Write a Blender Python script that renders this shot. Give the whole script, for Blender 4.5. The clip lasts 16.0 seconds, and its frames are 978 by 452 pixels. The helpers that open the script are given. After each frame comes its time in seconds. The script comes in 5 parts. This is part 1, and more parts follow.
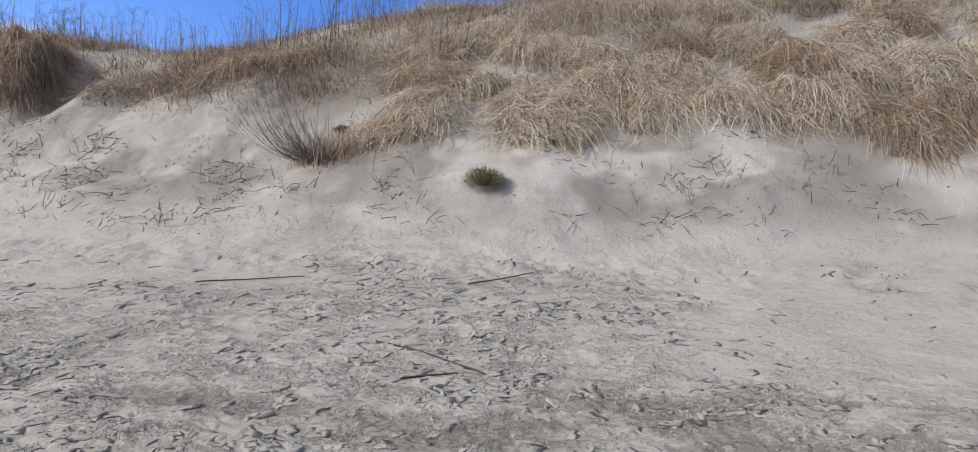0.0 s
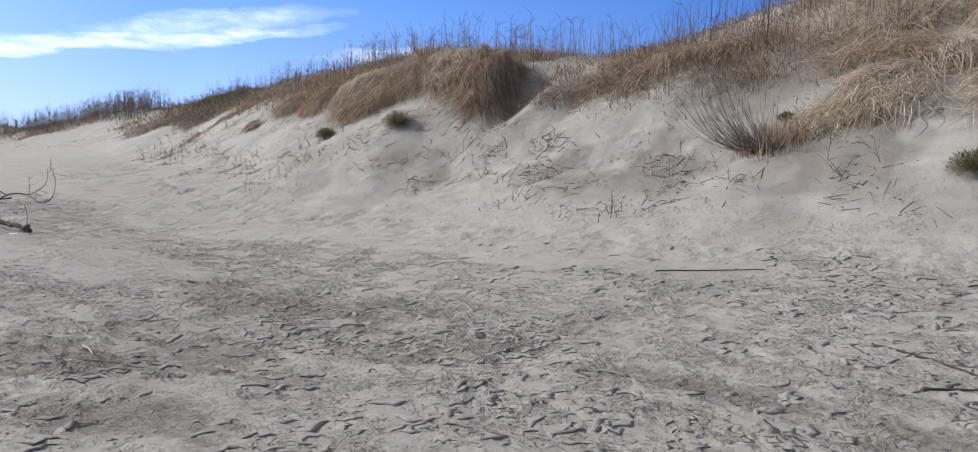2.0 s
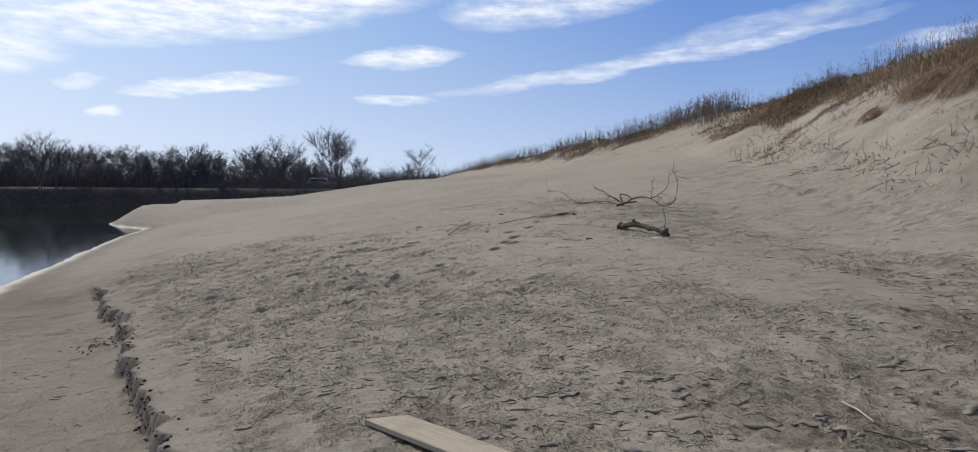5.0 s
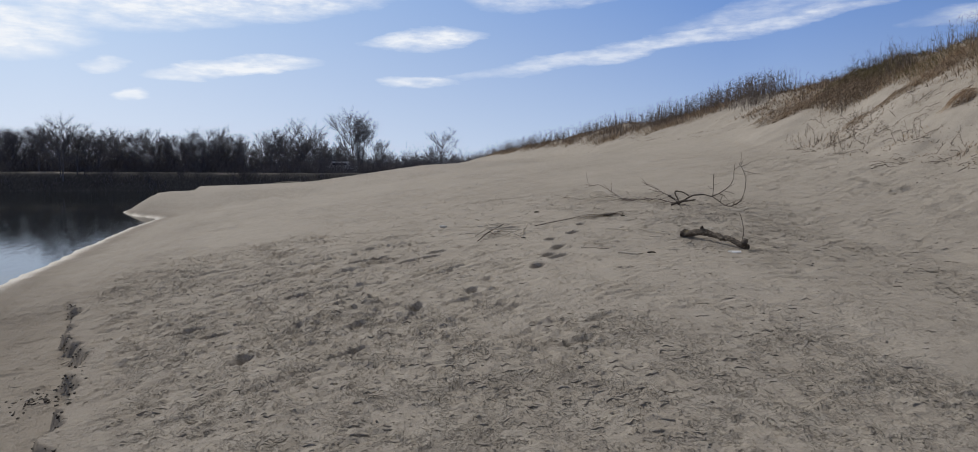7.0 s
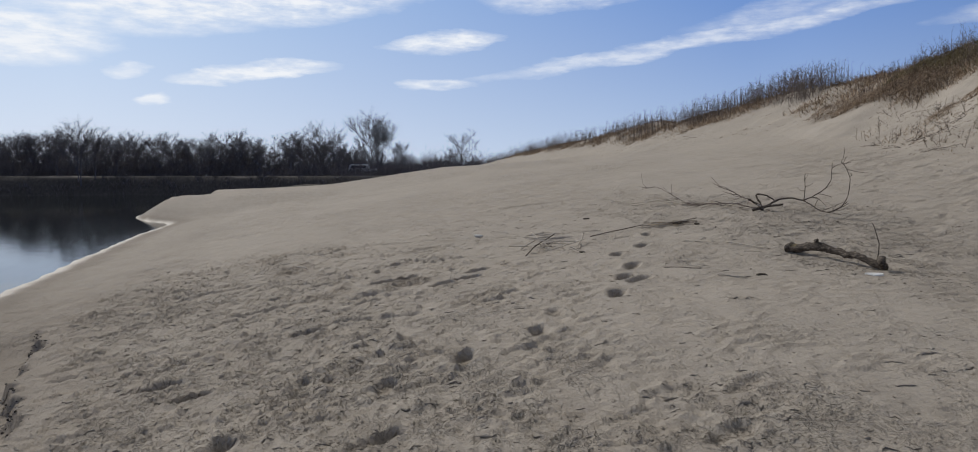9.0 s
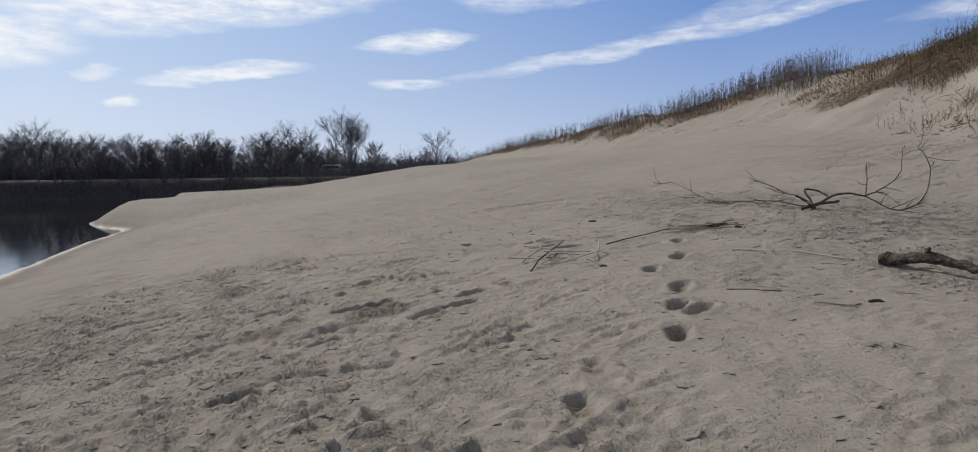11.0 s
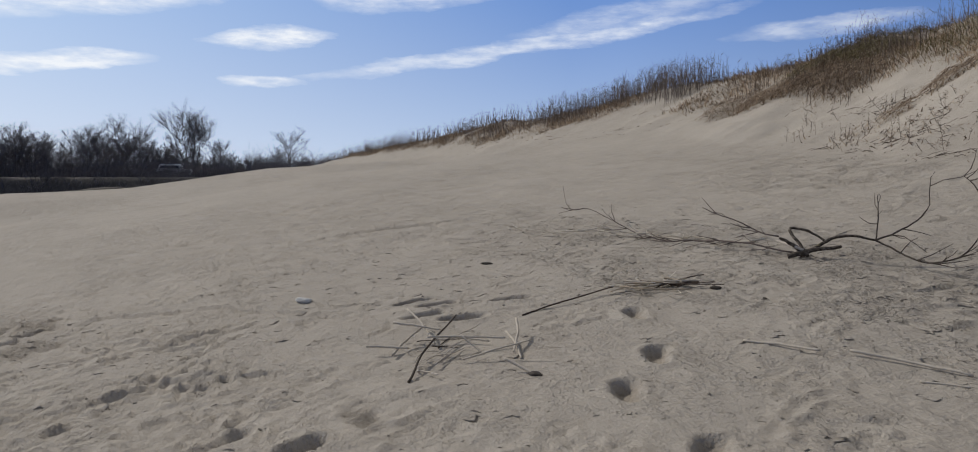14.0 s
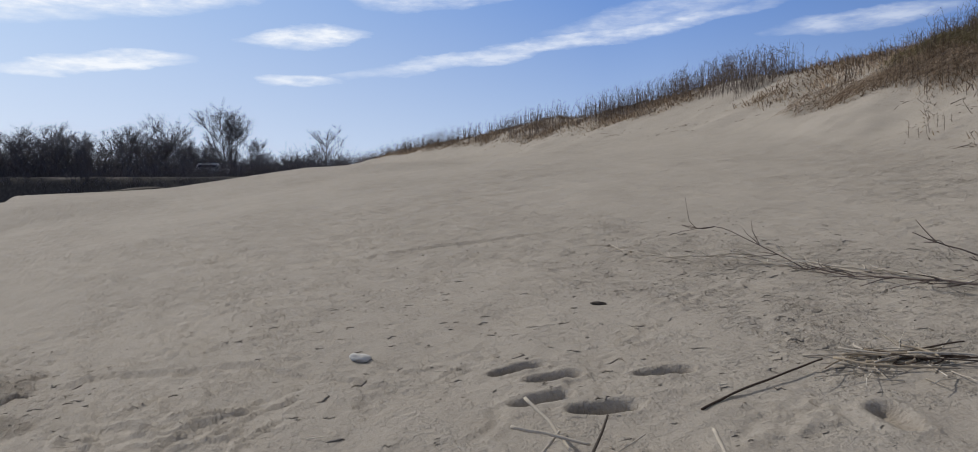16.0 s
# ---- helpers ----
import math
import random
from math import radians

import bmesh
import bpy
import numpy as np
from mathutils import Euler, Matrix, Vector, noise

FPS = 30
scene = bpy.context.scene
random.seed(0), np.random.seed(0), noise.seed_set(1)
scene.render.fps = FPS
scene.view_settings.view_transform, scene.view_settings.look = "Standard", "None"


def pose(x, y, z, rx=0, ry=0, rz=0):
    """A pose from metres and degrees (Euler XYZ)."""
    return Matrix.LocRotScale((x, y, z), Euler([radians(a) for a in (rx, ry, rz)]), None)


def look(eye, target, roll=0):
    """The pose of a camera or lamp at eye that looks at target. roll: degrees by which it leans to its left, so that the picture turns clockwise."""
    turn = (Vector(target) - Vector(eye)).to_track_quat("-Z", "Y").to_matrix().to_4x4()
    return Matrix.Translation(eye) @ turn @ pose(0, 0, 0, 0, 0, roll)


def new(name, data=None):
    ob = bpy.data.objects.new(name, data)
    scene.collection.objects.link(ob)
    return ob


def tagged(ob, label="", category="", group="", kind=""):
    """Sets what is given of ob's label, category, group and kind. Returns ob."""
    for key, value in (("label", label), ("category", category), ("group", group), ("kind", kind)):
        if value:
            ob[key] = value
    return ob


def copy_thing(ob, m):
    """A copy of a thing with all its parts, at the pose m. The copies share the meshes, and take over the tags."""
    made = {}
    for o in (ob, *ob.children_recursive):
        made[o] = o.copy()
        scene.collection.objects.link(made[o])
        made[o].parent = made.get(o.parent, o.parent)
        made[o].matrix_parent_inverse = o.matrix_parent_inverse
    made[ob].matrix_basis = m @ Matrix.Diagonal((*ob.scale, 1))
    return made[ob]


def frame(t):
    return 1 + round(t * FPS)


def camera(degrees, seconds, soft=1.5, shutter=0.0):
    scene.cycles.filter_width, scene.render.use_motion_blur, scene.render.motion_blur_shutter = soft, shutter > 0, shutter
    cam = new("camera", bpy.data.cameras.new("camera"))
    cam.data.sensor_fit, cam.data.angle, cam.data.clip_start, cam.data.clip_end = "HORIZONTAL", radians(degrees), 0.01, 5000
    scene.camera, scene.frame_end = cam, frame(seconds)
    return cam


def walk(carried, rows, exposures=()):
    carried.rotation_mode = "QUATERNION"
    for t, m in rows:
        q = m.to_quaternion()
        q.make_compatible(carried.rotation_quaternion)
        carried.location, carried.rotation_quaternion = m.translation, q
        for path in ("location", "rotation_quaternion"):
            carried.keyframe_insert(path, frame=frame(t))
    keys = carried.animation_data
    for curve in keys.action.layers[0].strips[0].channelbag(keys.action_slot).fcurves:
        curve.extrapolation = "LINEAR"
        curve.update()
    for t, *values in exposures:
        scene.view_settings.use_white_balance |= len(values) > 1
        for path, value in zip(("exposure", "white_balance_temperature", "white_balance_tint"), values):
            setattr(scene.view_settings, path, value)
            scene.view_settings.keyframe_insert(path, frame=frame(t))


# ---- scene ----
cam = camera(66.7, 16.0, 1.0)
PATH = [
    (0, (0.206, -0.212, 1.524), (0.165, 1.787, 1.487), 1.7),
    (0.5, (0.179, -0.188, 1.487), (-0.09, 1.794, 1.45), 2.0),
    (1, (0.017, -0.237, 1.485), (-0.459, 1.705, 1.44), 2.8),
    (1.5, (-0.247, -0.305, 1.468), (-0.964, 1.561, 1.403), 2.4),
    (2, (-0.446, -0.271, 1.448), (-1.481, 1.438, 1.371), 1.4),
    (2.5, (-0.703, -0.195, 1.42), (-2.063, 1.269, 1.332), 1.4),
    (3, (-1.039, -0.206, 1.373), (-2.626, 1.007, 1.279), 1.5),
    (3.5, (-1.459, -0.211, 1.363), (-3.127, 0.888, 1.258), 1.2),
    (4, (-1.905, -0.177, 1.39), (-3.666, 0.763, 1.266), 1.1),
    (4.5, (-2.401, -0.209, 1.389), (-4.253, 0.538, 1.28), 0.9),
    (5, (-2.881, -0.171, 1.386), (-4.778, 0.458, 1.293), 0.4),
    (5.2, (-3.054, -0.157, 1.413), (-4.96, 0.441, 1.306), 0.1),
    (7.3, (-5.189, 0.299, 1.68), (-7.102, 0.865, 1.534), 0.4),
    (7.5, (-5.387, 0.32, 1.69), (-7.302, 0.878, 1.544), 0.5),
    (8, (-5.921, 0.366, 1.685), (-7.84, 0.913, 1.537), 0.4),
    (8.5, (-6.477, 0.381, 1.674), (-8.398, 0.914, 1.521), 0.4),
    (9, (-7.019, 0.435, 1.637), (-8.944, 0.958, 1.501), -0.0),
    (9.2, (-7.251, 0.464, 1.638), (-9.176, 0.987, 1.492), -0.2),
    (11.3, (-9.561, 0.935, 1.579), (-11.46, 1.546, 1.438), -0.8),
    (11.5, (-9.818, 1.018, 1.592), (-11.708, 1.655, 1.442), -0.7),
    (12, (-10.353, 1.206, 1.64), (-12.222, 1.905, 1.502), -0.6),
    (12.5, (-10.804, 1.434, 1.654), (-12.612, 2.277, 1.52), -1.0),
    (13, (-11.365, 1.667, 1.719), (-13.133, 2.593, 1.592), -0.3),
    (13.5, (-11.889, 1.783, 1.747), (-13.65, 2.722, 1.622), -0.0),
    (14, (-12.42, 1.894, 1.806), (-14.183, 2.83, 1.673), 0.2),
    (14.5, (-12.923, 1.9, 1.844), (-14.692, 2.825, 1.714), 0.3),
    (15, (-13.444, 2.012, 1.852), (-15.226, 2.908, 1.707), -0.3),
    (15.5, (-13.962, 2.133, 1.855), (-15.759, 2.999, 1.712), -0.0),
    (16, (-14.502, 2.257, 1.923), (-16.305, 3.111, 1.783), -0.0),
]
EXPOSURES = [(0.0, 0.08, 5950, 10), (1.0, 0.04, 5950, 10), (2.0, -0.04, 5950, 10), (3.0, -0.33, 6100, 10), (5.0, -0.7, 6500, 10), (9.0, -0.84, 6600, 10), (12.5, -0.84, 6600, 10), (16.0, -0.78, 6500, 10)]
walk(cam, [(t, look(eye, target, roll)) for t, eye, target, roll in PATH], EXPOSURES)

# ---- world and sun ----
SUN_AZ, SUN_EL = 114.0, 33.0            # degrees left of +y, and up
sun_dir = Vector((-math.sin(radians(SUN_AZ)) * math.cos(radians(SUN_EL)), math.cos(radians(SUN_AZ)) * math.cos(radians(SUN_EL)), math.sin(radians(SUN_EL))))
sun = new("sun", bpy.data.lights.new("sun", "SUN"))
sun.data.energy, sun.data.angle, sun.data.color = 3.9, radians(0.6), (1.0, 0.955, 0.885)
sun.matrix_world = look(sun_dir * 80, (0, 0, 0))

world = bpy.data.worlds.new("sky")
scene.world = world
world.use_nodes = True
wt = world.node_tree
wt.nodes.clear()


def wnode(kind, **values):
    n = wt.nodes.new(kind)
    for key, value in values.items():
        setattr(n, key, value)
    return n


def wmath(op, a, b=0.0, clamp=False):
    n = wnode("ShaderNodeMath", operation=op, use_clamp=clamp)
    for i, v in enumerate((a, b)):
        if isinstance(v, (int, float)):
            n.inputs[i].default_value = v
        else:
            wt.links.new(v, n.inputs[i])
    return n.outputs[0]


sky = wnode("ShaderNodeTexSky", sky_type="NISHITA", sun_disc=False, sun_elevation=radians(SUN_EL), sun_rotation=radians(-SUN_AZ), altitude=100.0, air_density=1.0, dust_density=0.35, ozone_density=2.5)
coord = wnode("ShaderNodeTexCoord")
split = wnode("ShaderNodeSeparateXYZ")
wt.links.new(coord.outputs["Generated"], split.inputs[0])
az = wmath("MULTIPLY", wmath("ARCTAN2", wmath("MULTIPLY", split.outputs[0], -1.0), split.outputs[1]), 57.29578)
el = wmath("MULTIPLY", wmath("ARCSINE", split.outputs[2]), 57.29578)
flat = wnode("ShaderNodeCombineXYZ")
wt.links.new(az, flat.inputs[0])
wt.links.new(el, flat.inputs[1])


def wnoise(sx, sy, detail, off):
    m = wnode("ShaderNodeMapping")
    m.inputs["Scale"].default_value, m.inputs["Location"].default_value = (sx, sy, 1), (off, off * 1.7, 0)
    wt.links.new(flat.outputs[0], m.inputs[0])
    n = wnode("ShaderNodeTexNoise")
    n.inputs["Scale"].default_value, n.inputs["Detail"].default_value, n.inputs["Roughness"].default_value = 1.0, detail, 0.6
    wt.links.new(m.outputs[0], n.inputs["Vector"])
    return n.outputs["Fac"]


warp_a, warp_e = wnoise(0.16, 0.5, 5, 3.0), wnoise(0.16, 0.6, 5, 11.0)
az_w = wmath("ADD", az, wmath("MULTIPLY", wmath("SUBTRACT", warp_a, 0.5), 5.0))
el_w = wmath("ADD", el, wmath("MULTIPLY", wmath("SUBTRACT", warp_e, 0.5), 1.6))
wisps = wnoise(0.4, 1.5, 8, 5.0)
# thin clouds: azimuth, elevation, half length, half height, rise to the right, density
CLOUDS = [(78.0, 10.0, 4.4, 0.75, 5, 0.95), (59.5, 9.7, 16.0, 0.65, 8.5, 0.62), (51.5, 11.9, 9.0, 0.9, 9, 0.36), (78.6, 6.9, 3.0, 0.5, 0, 0.8),
          (92.0, 7.4, 5.4, 0.65, 7, 1.0), (99.0, 5.2, 1.4, 0.35, 4, 0.8), (92.0, 12.8, 17.0, 2.3, 8, 1.0), (107.0, 9.0, 6.0, 1.9, 0, 1.0),
          (100.5, 7.2, 1.3, 0.5, 5, 0.6), (67.0, 14.0, 8.0, 1.6, 6, 0.8), (38.0, 10.4, 6.0, 0.8, 3, 0.45)]
cover = None
for c_az, c_el, c_len, c_high, c_rise, c_dense in CLOUDS:
    du, dv = wmath("SUBTRACT", az_w, c_az), wmath("SUBTRACT", el_w, c_el)
    ca, sa = math.cos(radians(-c_rise)), math.sin(radians(-c_rise))
    along = wmath("DIVIDE", wmath("ADD", wmath("MULTIPLY", du, ca), wmath("MULTIPLY", dv, sa)), c_len)
    across = wmath("DIVIDE", wmath("SUBTRACT", wmath("MULTIPLY", dv, ca), wmath("MULTIPLY", du, sa)), c_high)
    near = wmath("SUBTRACT", 1.25, wmath("ADD", wmath("MULTIPLY", along, along), wmath("MULTIPLY", across, across)), True)
    near = wmath("ADD", near, wmath("MULTIPLY", wmath("SUBTRACT", wisps, 0.56), wmath("MULTIPLY", near, 1.8)), True)
    near = wmath("MULTIPLY", near, c_dense)
    cover = near if cover is None else wmath("MAXIMUM", cover, near)
cover = wmath("MULTIPLY", cover, wmath("ADD", 0.05, wmath("MULTIPLY", wisps, 1.55)), True)


def wmix(fac, a, b):
    n = wnode("ShaderNodeMix", data_type="RGBA")
    for key, v in (("Factor", fac), ("A", a), ("B", b)):
        if isinstance(v, tuple):
            n.inputs[key].default_value = (*v, 1)
        else:
            wt.links.new(v, n.inputs[key])
    return n.outputs["Result"]


# the sky's blue pales towards the sun and towards the horizon; the unseen upper sky is whitened to fill and neutralise
# shadows
turn_1 = wmath("DIVIDE", wmath("SUBTRACT", az, 10.0), 42.0, True)
turn_2 = wmath("DIVIDE", wmath("SUBTRACT", az, 56.0), 48.0, True)
blue = wmix(turn_2, wmix(turn_1, (1.05, 2.6, 7.4), (2.5, 5.2, 12.2)), (8.4, 11.8, 17.2))
pale = wmix(turn_2, wmix(turn_1, (3.5, 5.5, 9.2), (9.4, 11.9, 15.6)), (14.2, 15.6, 17.8))
low = wmath("POWER", wmath("SUBTRACT", 1.0, wmath("DIVIDE", el, 16.0), True), 1.5)
seen = wmix(low, blue, pale)
upper = wmix(wmath("MULTIPLY", wmath("DIVIDE", wmath("SUBTRACT", el, 20.0), 20.0, True), 0.65), sky.outputs[0], (7.4, 7.3, 7.2))
filled_sky = wmix(wmath("DIVIDE", wmath("SUBTRACT", el, 14.0), 12.0, True), seen, upper)
white = wnode("ShaderNodeMix", data_type="RGBA")
wt.links.new(cover, white.inputs["Factor"])
wt.links.new(filled_sky, white.inputs["A"])
white.inputs["B"].default_value = (17.0, 17.8, 19.0, 1)
back = wnode("ShaderNodeBackground")
back.inputs["Strength"].default_value = 0.09
wt.links.new(white.outputs["Result"], back.inputs[0])
wout = wnode("ShaderNodeOutputWorld")
wt.links.new(back.outputs[0], wout.inputs[0])


# ---- materials ----
def material(name, build):
    m = bpy.data.materials.new(name)
    m.use_nodes = True
    nt = m.node_tree
    bsdf = nt.nodes["Principled BSDF"]
    build(nt, bsdf)
    return m


def tex(nt, scale, detail=4.0, rough=0.55, stretch=(1, 1, 1), where="Object"):
    c = nt.nodes.new("ShaderNodeTexCoord")
    mp = nt.nodes.new("ShaderNodeMapping")
    mp.inputs["Scale"].default_value = stretch
    nt.links.new(c.outputs[where], mp.inputs[0])
    n = nt.nodes.new("ShaderNodeTexNoise")
    n.inputs["Scale"].default_value, n.inputs["Detail"].default_value, n.inputs["Roughness"].default_value = scale, detail, rough
    nt.links.new(mp.outputs[0], n.inputs["Vector"])
    return n.outputs["Fac"]


def ramp(nt, fac, *stops):
    r = nt.nodes.new("ShaderNodeValToRGB")
    while len(r.color_ramp.elements) < len(stops):
        r.color_ramp.elements.new(0.5)
    for e, (p, c) in zip(r.color_ramp.elements, stops):
        e.position, e.color = p, (*c, 1) if len(c) == 3 else c
    nt.links.new(fac, r.inputs[0])
    return r.outputs[0]


def blend(nt, fac, a, b, mode="MIX"):
    n = nt.nodes.new("ShaderNodeMix")
    n.data_type, n.blend_type = "RGBA", mode
    for key, v in (("Factor", fac), ("A", a), ("B", b)):
        if isinstance(v, (int, float)):
            n.inputs[key].default_value = v
        elif isinstance(v, tuple):
            n.inputs[key].default_value = (*v, 1)
        else:
            nt.links.new(v, n.inputs[key])
    return n.outputs["Result"]


def bump(nt, bsdf, heights):
    last = None
    for fac, strength, dist in heights:
        b = nt.nodes.new("ShaderNodeBump")
        b.inputs["Distance"].default_value = dist
        if isinstance(strength, float):
            b.inputs["Strength"].default_value = strength
        else:
            nt.links.new(strength, b.inputs["Strength"])
        nt.links.new(fac, b.inputs["Height"])
        if last:
            nt.links.new(last, b.inputs["Normal"])
        last = b.outputs[0]
    nt.links.new(last, bsdf.inputs["Normal"])


def sand_look(nt, bsdf):
    wide = tex(nt, 0.35, 5, 0.6)
    mid = tex(nt, 2.2, 6, 0.62, (1, 1.6, 1))
    fine = tex(nt, 45, 5, 0.7)
    grain = tex(nt, 420, 2, 0.6)
    col = ramp(nt, mid, (0.25, (0.44, 0.389, 0.334)), (0.5, (0.52, 0.466, 0.402)), (0.8, (0.59, 0.534, 0.468)))
    col = blend(nt, ramp(nt, wide, (0.35, (0, 0, 0)), (0.7, (1, 1, 1))), col, blend(nt, 0.35, col, (0.31, 0.28, 0.24)))
    col = blend(nt, 0.35, col, ramp(nt, fine, (0.3, (0.27, 0.234, 0.193)), (0.65, (0.52, 0.465, 0.40))))
    col = blend(nt, 0.22, col, ramp(nt, grain, (0.35, (0.12, 0.10, 0.08)), (0.65, (0.6, 0.55, 0.47))))
    speck = ramp(nt, tex(nt, 19, 5, 0.72, (1, 1.3, 1)), (0.56, (0, 0, 0)), (0.62, (1, 1, 1)))
    many = ramp(nt, tex(nt, 0.9, 4, 0.6), (0.44, (0.06, 0.06, 0.06)), (0.66, (0.55, 0.55, 0.55)))
    col = blend(nt, blend(nt, 1.0, speck, many, "MULTIPLY"), col, (0.2, 0.175, 0.145))
    # this mask darkens damp sand and also carries shade painted into footprints
    at = nt.nodes.new("ShaderNodeAttribute")
    at.attribute_name = "damp_shade"
    col = blend(nt, at.outputs["Fac"], col, blend(nt, 1.0, col, (0.62, 0.60, 0.58), "MULTIPLY"))
    ch = nt.nodes.new("ShaderNodeAttribute")
    ch.attribute_name = "churn"
    crumbs = tex(nt, 26, 6, 0.72, (1, 1.5, 1))
    raw = ramp(nt, crumbs, (0.38, (0.16, 0.128, 0.098)), (0.5, (0.31, 0.258, 0.20)), (0.6, (0.44, 0.38, 0.305)))
    cf = nt.nodes.new("ShaderNodeMath")
    cf.operation = "MULTIPLY"
    cf.inputs[1].default_value = 0.34
    nt.links.new(ch.outputs["Fac"], cf.inputs[0])
    col = blend(nt, cf.outputs[0], col, raw)
    li = nt.nodes.new("ShaderNodeAttribute")
    li.attribute_name = "litter"
    bits = ramp(nt, tex(nt, 30, 6, 0.75, (1, 2.2, 1)), (0.48, (0, 0, 0)), (0.56, (1, 1, 1)))
    lm = nt.nodes.new("ShaderNodeMath")
    lm.operation = "MULTIPLY"
    nt.links.new(li.outputs["Fac"], lm.inputs[0])
    nt.links.new(bits, lm.inputs[1])
    col = blend(nt, lm.outputs[0], col, (0.16, 0.12, 0.08))
    so = nt.nodes.new("ShaderNodeAttribute")
    so.attribute_name = "soil"
    col = blend(nt, so.outputs["Fac"], col, ramp(nt, mid, (0.3, (0.048, 0.045, 0.046)), (0.6, (0.085, 0.08, 0.078)), (0.8, (0.15, 0.138, 0.125))))
    nt.links.new(col, bsdf.inputs["Base Color"])
    # fine scales of crust, each flat and ending in a sharp lip
    def scales(size, levels, patch, lo):
        n = nt.nodes.new("ShaderNodeMath")
        n.operation = "MULTIPLY"
        n.inputs[1].default_value = levels
        nt.links.new(tex(nt, size, 6, 0.62, (1, 1.2, 0.3)), n.inputs[0])
        saw = nt.nodes.new("ShaderNodeMath")
        saw.operation = "FRACT"
        nt.links.new(n.outputs[0], saw.inputs[0])
        shape = ramp(nt, saw.outputs[0], (0.0, (0, 0, 0)), (0.6, (0.12, 0.12, 0.12)), (1.0, (1, 1, 1)))
        some = ramp(nt, tex(nt, patch, 4, 0.65, (1, 1.5, 0.4)), (lo, (0.0, 0.0, 0.0)), (lo + 0.09, (1, 1, 1)))
        return blend(nt, 1.0, shape, some, "MULTIPLY")

    lips, lips_small = scales(2.6, 13.0, 1.7, 0.46), scales(7.0, 11.0, 2.6, 0.48)
    ro = nt.nodes.new("ShaderNodeAttribute")
    ro.attribute_name = "rough"
    bump(nt, bsdf, ((tex(nt, 2.2, 5, 0.6, (1, 1.3, 1)), ro.outputs["Fac"], 0.03), (tex(nt, 9, 6, 0.65, (1, 1.3, 1)), ro.outputs["Fac"], 0.022), (lips, ro.outputs["Fac"], 0.030), (lips_small, ro.outputs["Fac"], 0.017), (crumbs, ch.outputs["Fac"], 0.03), (fine, 0.8, 0.010), (grain, 0.5, 0.003)))
    we = nt.nodes.new("ShaderNodeAttribute")
    we.attribute_name = "wet"
    nt.links.new(ramp(nt, we.outputs["Fac"], (0.0, (0.92, 0.92, 0.92)), (1.0, (0.5, 0.5, 0.5))), bsdf.inputs["Roughness"])
    nt.links.new(ramp(nt, we.outputs["Fac"], (0.0, (0.15, 0.15, 0.15)), (1.0, (0.17, 0.17, 0.17))), bsdf.inputs["Specular IOR Level"])


SAND = material("river_sand", sand_look)


def water_look(nt, bsdf):
    bsdf.inputs["Base Color"].default_value = (0.012, 0.016, 0.015, 1)
    bsdf.inputs["Roughness"].default_value = 0.04
    bsdf.inputs["IOR"].default_value = 1.33
    bump(nt, bsdf, ((tex(nt, 0.8, 4, 0.5, (1, 3.0, 1)), 0.05, 0.12), (tex(nt, 6, 3, 0.5, (1, 2, 1)), 0.05, 0.03)))


WATER = material("river_water", water_look)


# -- terrain --
def smooth(t):
    t = np.clip(t, 0.0, 1.0)
    return t * t * (3 - 2 * t)


_lattice = np.random.default_rng(7).random((256, 256))


def vnoise(x, y):
    """Smooth value noise with a wavelength of about two units, 0 to 1."""
    xi, yi = np.floor(x).astype(int), np.floor(y).astype(int)
    u, v = x - xi, y - yi
    u, v = u * u * (3 - 2 * u), v * v * (3 - 2 * v)
    a, b = _lattice[xi & 255, yi & 255], _lattice[(xi + 1) & 255, yi & 255]
    c, d = _lattice[xi & 255, (yi + 1) & 255], _lattice[(xi + 1) & 255, (yi + 1) & 255]
    return a + (b - a) * u + (c - a) * v + (a - b - c + d) * u * v


def fbm(x, y, octaves=4, gain=0.5):
    total, amp, norm = 0.0, 1.0, 0.0
    for i in range(octaves):
        total = total + amp * vnoise(x * 2 ** i + 17.3 * i, y * 2 ** i + 9.1 * i)
        norm, amp = norm + amp, amp * gain
    return total / norm


def curve(x, xs, vs):
    """A softened polyline through a few knots."""
    w = 1.2
    return (np.interp(x - w, xs, vs) + 2 * np.interp(x, xs, vs) + np.interp(x + w, xs, vs)) / 4


WATER_Z = -0.8


def foot_line(x):
    return curve(x, [-120, -90, -60, -37, -30, -23, -18, -12, -7, 0, 12, 40], [19, 20, 20, 18.3, 17.0, 14.4, 12.2, 10.6, 10.1, 9.7, 9.6, 10])


def crest_height(x):
    return curve(x, [-110, -92, -60, -36, -25, -19, -12, -8, 0, 12, 40], [0.0, 0.5, 2.2, 3.3, 3.6, 3.8, 4.0, 4.4, 6.2, 7.4, 7.0])


def crest_width(x):
    return curve(x, [-95, -60, -36, -19, -12, -8, 0, 40], [4, 5, 5.5, 6, 6.5, 8, 11, 13])


